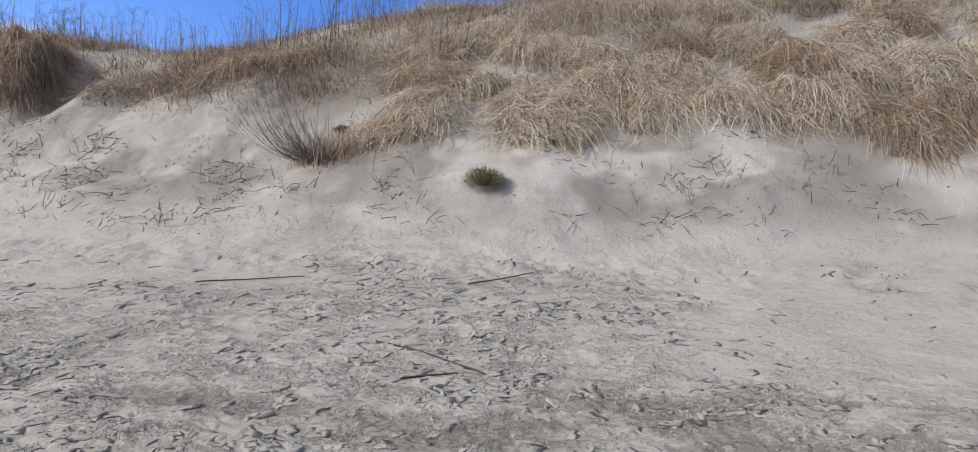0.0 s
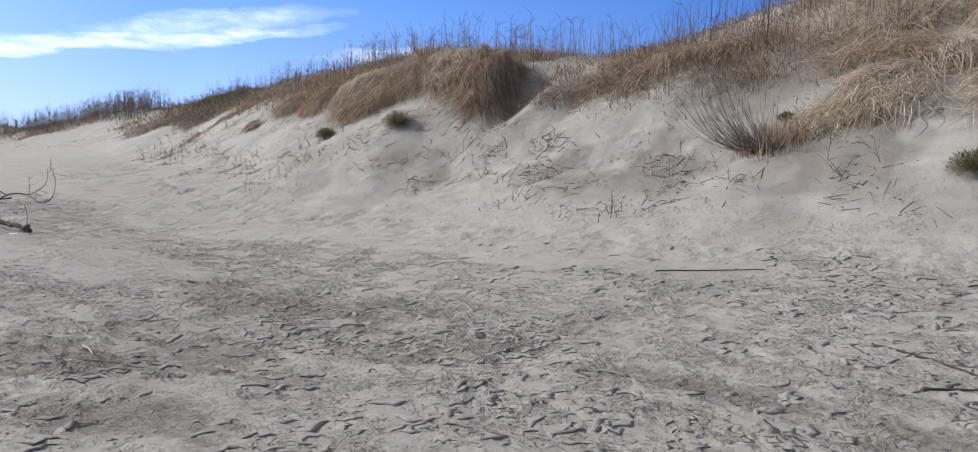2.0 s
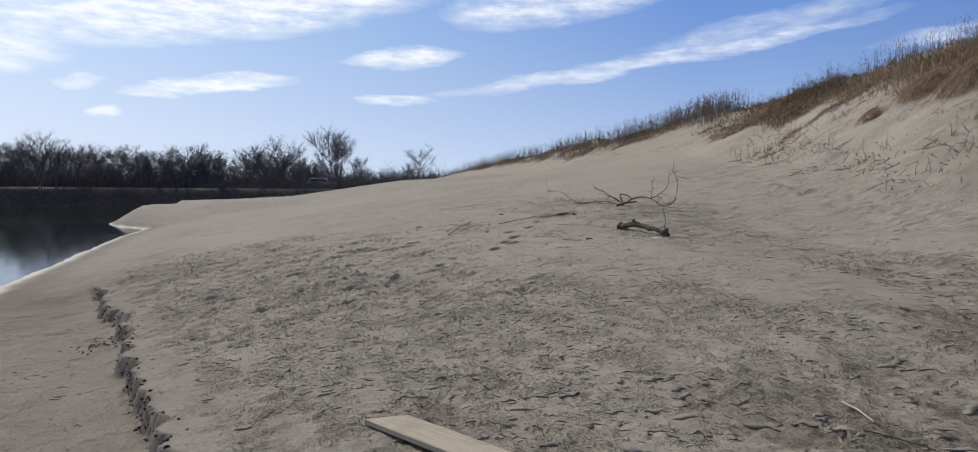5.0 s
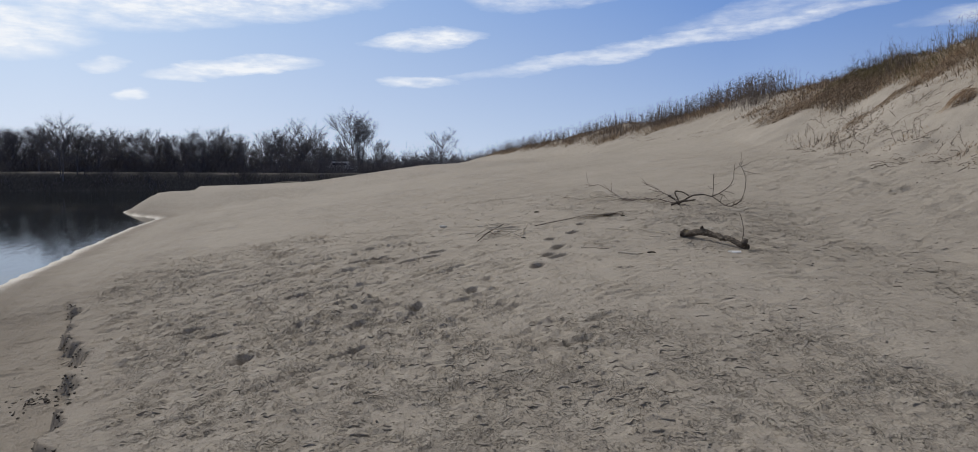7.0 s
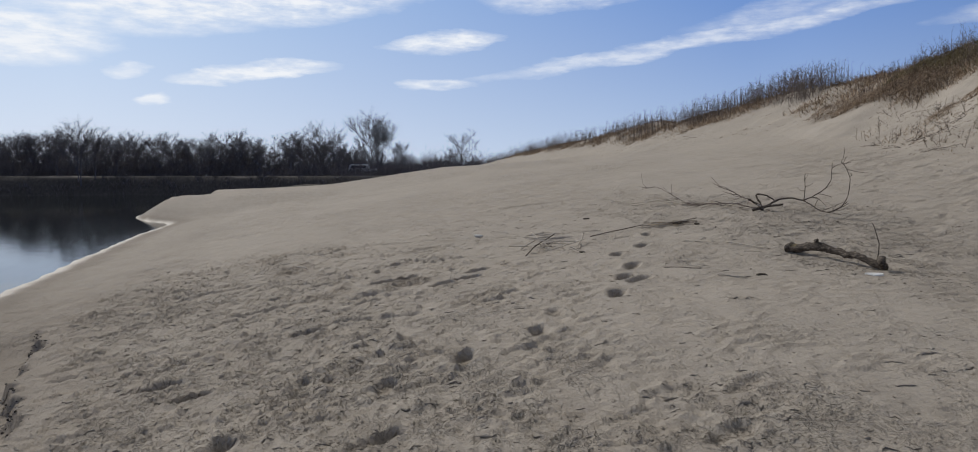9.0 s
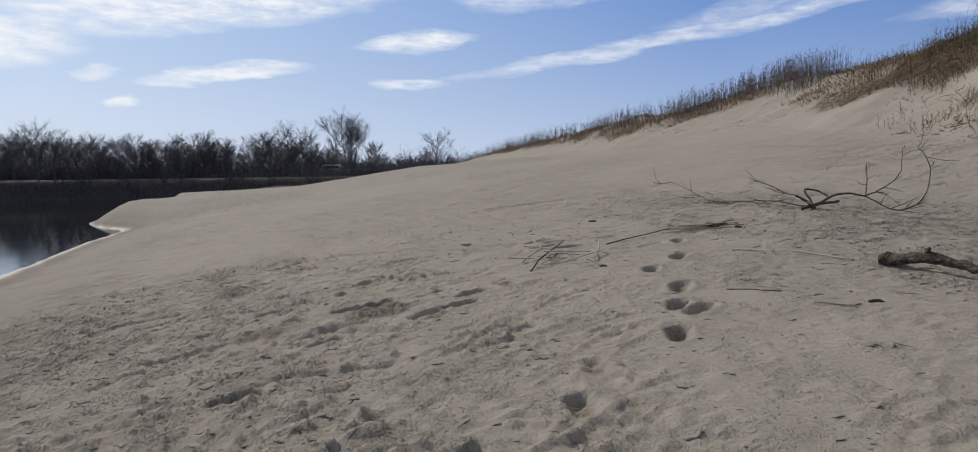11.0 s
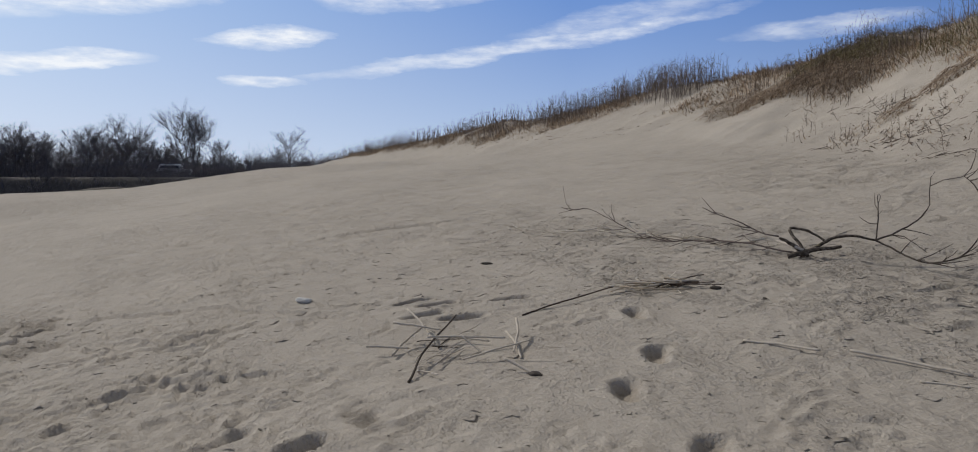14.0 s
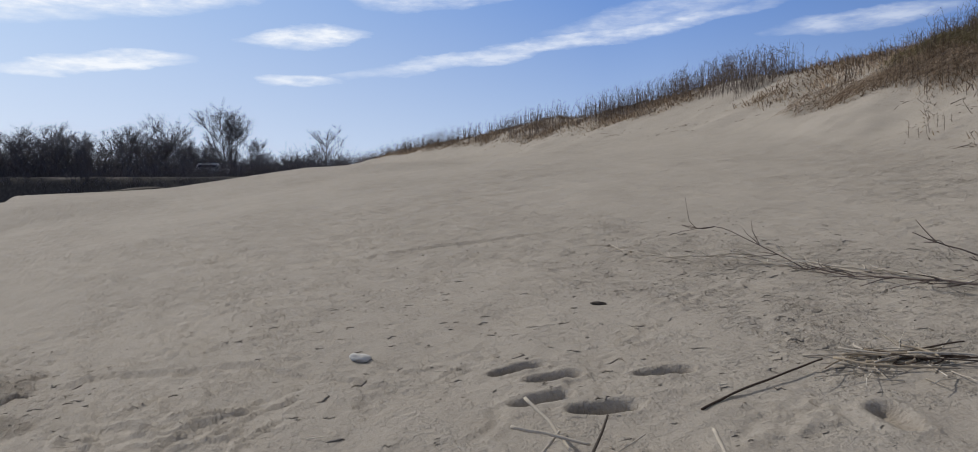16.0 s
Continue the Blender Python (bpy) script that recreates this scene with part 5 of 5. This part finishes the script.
def stick(a, b, r, mat, label, lift_a=0.0, lift_b=0.0, bend=0.03, group="loose sticks", seed=1):
    a, b = Vector((*a, gz(*a) + r * 0.8 + lift_a)), Vector((*b, gz(*b) + r * 0.8 + lift_b))
    side = Vector((-(b - a).y, (b - a).x, 0)) * bend
    pts = [a, a.lerp(b, 0.35) + side, a.lerp(b, 0.7) + side * 0.6, b]
    p, rad = subdivide_path(pts, [r, r * 0.95, r * 0.85, r * 0.7], 2, 0.012, seed)
    p = [Vector((v.x, v.y, max(v.z, gz(v.x, v.y) + r * 0.5))) for v in (Vector(q) for q in p)]
    o = p[0].copy()
    bm = bmesh.new()
    stem_tube(bm, [v - o for v in p], rad, 7, 0.12, seed)
    ob = link("stick", bm, mat)
    ob.location = o
    return tagged(ob, label, "stick", group)


DARKST, PALE = "dark dry plant stalk lying on the sand", "pale bleached stick lying on the sand"
STICKS = [((-17.0, 4.55), (-16.6, 4.3), 0.009, BLEACHED, 0.10, 0.02), ((-16.75, 4.0), (-16.45, 4.35), 0.007, BLEACHED, 0.02, 0.12), ((-17.1, 3.9), (-16.8, 4.35), 0.008, BLEACHED, 0.12, 0.06),
          ((-16.6, 3.56), (-17.42, 4.27), 0.011, BARK, 0, 0.14), ((-17.2, 3.68), (-17.5, 4.05), 0.009, BLEACHED, 0.02, 0.10), ((-17.85, 4.05), (-17.2, 4.0), 0.009, BLEACHED, 0.16, 0.03),
          ((-17.6, 3.84), (-17.28, 4.08), 0.009, BLEACHED, 0.14, 0.1), ((-17.4, 3.56), (-17.2, 3.8), 0.009, BLEACHED, 0.06, 0.03), ((-17.25, 4.1), (-16.95, 4.3), 0.009, BLEACHED, 0.05, 0.02),
          ((-17.0, 4.1), (-16.8, 4.18), 0.008, BLEACHED, 0.1, 0.0), ((-16.95, 4.44), (-16.5, 4.3), 0.009, BLEACHED, 0.05, 0.0), ((-16.4, 4.12), (-16.2, 4.2), 0.010, BLEACHED, 0.06, 0.0),
          ((-14.32, 4.40), (-13.98, 4.66), 0.0065, BARK, 0, 0), ((-14.25, 4.58), (-13.9, 4.72), 0.005, BLEACHED, 0.02, 0.01), ((-15.75, 5.48), (-15.3, 5.62), 0.009, BLEACHED, 0, 0.02),
          ((-15.2, 5.75), (-14.62, 5.95), 0.009, BLEACHED, 0.02, 0), ((-14.75, 5.7), (-14.55, 5.8), 0.007, BLEACHED, 0, 0), ((-13.5, 4.55), (-13.32, 4.75), 0.007, BLEACHED, 0.01, 0),
          ((-19.45, 0.55), (-19.15, 0.72), 0.014, BLEACHED, 0.03, 0), ((-6.24, 3.09), (-5.9, 2.97), 0.006, BLEACHED, 0.02, 0.03), ((-5.9, 2.9), (-5.3, 3.0), 0.006, BARK, 0, 0.01)]
for k, (a, b, r, mat, la, lb) in enumerate(STICKS):
    stick(a, b, r * (1.05 if mat is BLEACHED else 0.75), mat, PALE if mat is BLEACHED else DARKST, la, lb, 0.04, seed=k)
heap = random.Random(9)
for k in range(12):
    hx, hy, turn = heap.gauss(-17.0, 0.22), heap.gauss(3.98, 0.2), heap.uniform(0, 3.14)
    half = heap.uniform(0.06, 0.22)
    pale = k % 4 != 0
    stick((hx - half * math.cos(turn), hy - half * math.sin(turn)), (hx + half * math.cos(turn), hy + half * math.sin(turn)), heap.uniform(0.004, 0.007), BLEACHED if pale else BARK, PALE if pale else DARKST, heap.uniform(0, 0.05), heap.uniform(0, 0.08), 0.05, seed=100 + k)
for a, b, bend in (((-3.15, 7.83), (-2.05, 8.2), 0.01), ((-0.18, 8.14), (0.57, 8.62), -0.03), ((-0.82, 5.95), (0.1, 5.24), 0.06), ((-0.5, 5.02), (-0.1, 5.2), 0.05)):
    stick(a, b, 0.008, STEM, "long thin dark reed cane lying on the sand", 0, 0.01, bend, "reed canes", 40)
PILE_A, PILE_B = (-17.5, 5.72), (-16.88, 6.38)
stick((-17.42, 4.85), (-17.45, 5.75), 0.007, STEM, "long dark reed stem leading into a drift pile", 0.0, 0.04, 0.03, "drift pile stems", 60)
for k in range(24):
    t0, t1 = random.uniform(0, 0.6), random.uniform(0.4, 1.0)
    ends = [(PILE_A[0] + (PILE_B[0] - PILE_A[0]) * t + random.uniform(-0.2, 0.2), PILE_A[1] + (PILE_B[1] - PILE_A[1]) * t + random.uniform(-0.12, 0.12)) for t in (t0, t1)]
    stick(ends[0], ends[1], random.uniform(0.0035, 0.008), (STEM, PALESTEM, BLEACHED)[k % 3], ("dark dry reed stem in a drift pile", "pale dry reed stem in a drift pile", "bleached dry reed stem in a drift pile")[k % 3], random.uniform(0.0, 0.06), random.uniform(0.0, 0.06), random.uniform(-0.2, 0.2), "drift pile stems", 61 + k)


def lump(name, x, y, sx, sy, sz, mat, label, category, turn=0, seed=3, tilt=0):
    bm = bmesh.new()
    bmesh.ops.create_icosphere(bm, subdivisions=3, radius=1)
    r_ = Vector((seed * 3.1, seed * 1.7, seed))
    for v in bm.verts:
        k = 1 + 0.35 * noise.noise(v.co * 1.4 + r_) + 0.12 * noise.noise(v.co * 4 + r_)
        v.co = Vector((v.co.x * sx * k, v.co.y * sy * k, v.co.z * sz * k))
    ob = link(name, bm, mat)
    ob.matrix_world = pose(x, y, gz(x, y) + sz * 0.5, tilt, 0, turn)
    return tagged(ob, label, category)


lump("stone", -19.85, 3.73, 0.09, 0.055, 0.03, STONE, "flat pale stone lying on the sand", "stone", 30)
# a crumbly clump at the drift pile's end, shaped like the stones
lump("stone", -16.79, 6.27, 0.045, 0.03, 0.018, EARTH, "dark crumbly clump at the end of the drift pile", "stone", 10, 5)
lump("stone", -16.3, 6.28, 0.018, 0.014, 0.01, EARTH, "small dark pebble on the sand", "stone", 10, 6)
lump("root_scrap", -19.67, 5.72, 0.07, 0.03, 0.014, EARTH, "small dark root scrap on the sand", "root", 40, 7)
lump("root_scrap", -16.18, 4.21, 0.045, 0.03, 0.014, EARTH, "matted root scrap at a stick's end", "root", 20, 8)
lump("leaf", -13.35, 4.95, 0.055, 0.009, 0.014, BARK, "dark curled leaf standing on the sand", "leaf", 70, 9)


def scrap(x, y):
    bm = bmesh.new()
    pts = [(-0.09, -0.03), (0.02, -0.05), (0.1, -0.02), (0.06, 0.04), (-0.03, 0.03)]
    lo = [bm.verts.new((a, b, 0.004 + 0.02 * abs(a) * 3)) for a, b in pts]
    hi = [bm.verts.new((a * 0.9, b * 0.9, 0.014 + 0.03 * abs(a) * 3)) for a, b in pts]
    bm.faces.new(lo[::-1])
    bm.faces.new(hi)
    for i in range(5):
        bm.faces.new((lo[i], lo[(i + 1) % 5], hi[(i + 1) % 5], hi[i]))
    ob = link("litter_scrap", bm, PAPER, smooth_faces=False)
    ob.matrix_world = pose(x, y, gz(x, y) + 0.004, 8, 0, 20)
    return tagged(ob, "crumpled white scrap lying beside the log", "litter")


scrap(-12.85, 5.84)


# ---- the far bank: bare trees, brush, earth mound, parked van ----
def bare_tree(name, high, seed, trunks=1, wide=1.0, label="bare leafless tree on the far bank"):
    """A leafless tree: leaning stems, rising limbs and a rounded crown of fine twigs."""
    global rng
    keep, rng = rng, np.random.default_rng(seed)
    base = new(name)
    n = trunks
    turn = rng.uniform(0, 6.28) + np.arange(n) * 6.28 / n
    start = np.stack((0.3 * np.cos(turn) * (n > 1), 0.3 * np.sin(turn) * (n > 1), np.full(n, -0.2)), -1)
    lean = (rng.uniform(0.06, 0.34, n) * wide) if n > 1 else rng.uniform(0.0, 0.08, n)
    path = wander(start, turn, 1.57 - lean, high * rng.uniform(0.66, 0.8, n), 9, 0.06)
    r = np.full(n, high * (0.017 if n == 1 else 0.0125))
    v, f = tubes(path, r, r * 0.3, 6)
    mesh_object("trunk", v, f, WOODS, base)
    pieces, parent, first, length = [], path, 2, high * 0.38 * wide
    for per, k, rad, rise, fan in (((12, 6, 0.045, 0.75, 3.0) if n < 3 else (8, 6, 0.030, 0.92, 3.0)), (6, 5, 0.019, 0.9, 0.9), (5, 4, 0.012, 0.85, 0.8), (3, 3, 0.009, 0.7, 0.8)):
        m = len(parent) * per
        who, where = np.repeat(np.arange(len(parent)), per), rng.integers(first, parent.shape[1], m)
        d = parent[who, where] - parent[who, where - 1]
        head = np.arctan2(d[:, 1], d[:, 0]) + rng.normal(0, fan, m)
        lift = np.clip(rng.normal(rise, 0.3, m), 0.0, 1.45)
        ln = length * rng.uniform(0.55, 1.1, m) * (1.2 - 0.65 * where / parent.shape[1])
        child = wander(parent[who, where], head, lift, ln, k, 0.10, -0.03)
        pieces.append(tubes(child, np.full(m, rad * high / 8), np.full(m, rad * 0.5 * high / 8)))
        parent, first, length = child, 1, length * 0.56
    v, f = join(pieces)
    mesh_object("crown", v, f, WOODS, base)
    rng = keep
    return tagged(base, label, "tree")


def plant(tree, x, y, turn=0, k=1.0):
    tree.matrix_world = pose(x, y, gz(x, y), 0, 0, turn) @ Matrix.Scale(k, 4)
    return tree


def plant_copy(tree, x, y, turn, k):
    ob = copy_thing(tree, pose(x, y, gz(x, y), 0, 0, turn))
    ob.scale = (k, k, k)
    return ob


plant(bare_tree("tall_tree", 9.8, 5, 5, 1.1, "tall many-stemmed bare tree beyond the sand"), -131, 14.8)
plant(bare_tree("round_tree", 8.6, 6, 1, 1.15, "round-crowned bare tree beyond the dune"), -148, 33.2)
plant(bare_tree("round_tree", 8.0, 8, 3, 1.2, "dense bare tree beside the tall tree"), -127, 5.0)
makers = [bare_tree("wood_tree", 6.0, 20 + k, 1 + k % 2, 1.0 + 0.1 * (k % 3), "bare tree in the dark wood across the river") for k in range(6)]
for k, t in enumerate(makers):
    tagged(t, group="far wood trees")
    plant(t, -114 - 3 * (k % 2), -38 + 8.0 * k, 70 * k)
pick_ = random.Random(4)
for row, (x_row, gap) in enumerate(((-113, 3.0), (-119, 2.6), (-127, 2.6), (-138, 3.0))):
    y_ = -84.0
    while y_ < 4 + row * 4:
        plant_copy(makers[pick_.randrange(6)], x_row + pick_.uniform(-2.5, 2.5), y_, pick_.uniform(0, 360), pick_.uniform(0.6, 1.02) * (0.95 + 0.05 * row))
        y_ += gap * pick_.uniform(0.6, 1.4)
for tx, ty, k in ((-129, 20.0, 0.55), (-134, 23.5, 0.6), (-139, 26.5, 0.6), (-143, 30.0, 0.75), (-150, 36.5, 0.7), (-127, 10.0, 0.7), (-128, 18.5, 0.95), (-108, -24.0, 1.25), (-109, -22.5, 1.1), (-3.2, 40, 1.05), (-0.6, 42, 0.95), (2.4, 41, 1.0)):
    plant_copy(makers[pick_.randrange(6)], tx, ty, pick_.uniform(0, 360), k)


def brush(name, count, x_range, y_range, high, label, per=14, r=0.02):
    """Leafless shrubs: thin stems that fork twice, one joined mesh."""
    tx, ty = np.repeat(rng.uniform(*x_range, count), per), np.repeat(rng.uniform(*y_range, count), per)
    tall = np.repeat(rng.uniform(*high, count), per)
    n = len(tx)
    tx, ty = tx + rng.normal(0, 0.4, n), ty + rng.normal(0, 0.4, n)
    start = np.stack((tx, ty, ground_z(tx, ty) - 0.1), -1)
    main = wander(start, rng.uniform(0, 6.28, n), rng.uniform(0.7, 1.45, n), tall * rng.uniform(0.5, 1.05, n), 4, 0.22)
    who, where = np.repeat(np.arange(n), 3), rng.integers(1, 4, n * 3)
    twig = wander(main[who, where], rng.uniform(0, 6.28, n * 3), rng.uniform(0.3, 1.3, n * 3), tall[who] * rng.uniform(0.15, 0.4, n * 3), 3, 0.3)
    v, f = join([tubes(main, np.full(n, r), np.full(n, r * 0.5)), tubes(twig, np.full(n * 3, r * 0.7), np.full(n * 3, r * 0.4))])
    return tagged(mesh_object(name, v, f, THICKET), label, "brush", kind="stuff")


brush("bank_brush", 260, (-112, -104.8), (-90, 12), (0.3, 1.3), "low dark brush hanging down the far bank", r=0.02)
brush("far_brush", 900, (-119, -111), (-90, 24), (0.8, 2.6), "dark leafless brush under the far wood")
brush("far_brush", 900, (-148, -119), (-110, 60), (1.5, 4.4), "dark leafless brush deep in the far wood", r=0.035)
brush("far_brush", 220, (-190, -150), (10, 70), (1.6, 3.6), "dark leafless brush beyond the dune's end", r=0.045)
lump("earth_mound", -101.5, 3.0, 1.4, 5.0, 0.9, SOIL, "bare earth mound at the river bend, shade in its dark colour", "mound", 0, 12)


def van(x, y):
    base = new("parked_van")
    base.matrix_world = pose(x, y, gz(x, y), 0, 0, 70)
    paint = varied("white_paint", (0, (0.7, 0.72, 0.74)), (1, (0.78, 0.8, 0.82)), rough=0.35, grain=4)
    dark = varied("dark_glass", (0, (0.02, 0.025, 0.03)), (1, (0.03, 0.035, 0.04)), rough=0.1, grain=4)

    def shape(name, sx, sy, sz, cx_, cy_, cz, mat, taper=1.0):
        bm = bmesh.new()
        bmesh.ops.create_cube(bm, size=1, matrix=Matrix.Diagonal((sx, sy, sz, 1)))
        for v in bm.verts:
            if v.co.z > 0:
                v.co.x *= taper
                v.co.y *= 0.5 + taper / 2
        bmesh.ops.bevel(bm, geom=list(bm.edges), offset=min(sx, sy, sz) * 0.12, segments=2, affect="EDGES")
        ob = link(name, bm, mat, base, smooth_faces=False)
        ob.location = (cx_, cy_, cz)
    shape("body", 4.4, 1.75, 0.75, 0, 0, 0.72, paint)
    shape("cabin", 3.0, 1.6, 0.7, -0.3, 0, 1.4, paint, 0.8)
    shape("window", 2.5, 1.64, 0.42, -0.3, 0, 1.36, dark, 0.86)
    for wx in (-1.4, 1.4):
        for wy in (-0.8, 0.8):
            bm = bmesh.new()
            bmesh.ops.create_cone(bm, cap_ends=True, segments=16, radius1=0.33, radius2=0.33, depth=0.2, matrix=Matrix.Rotation(radians(90), 4, "X"))
            link("wheel", bm, dark, base).location = (wx, wy, 0.33)
    return tagged(base, "small white parked van among the far trees", "van")


van(-119, 11.2)
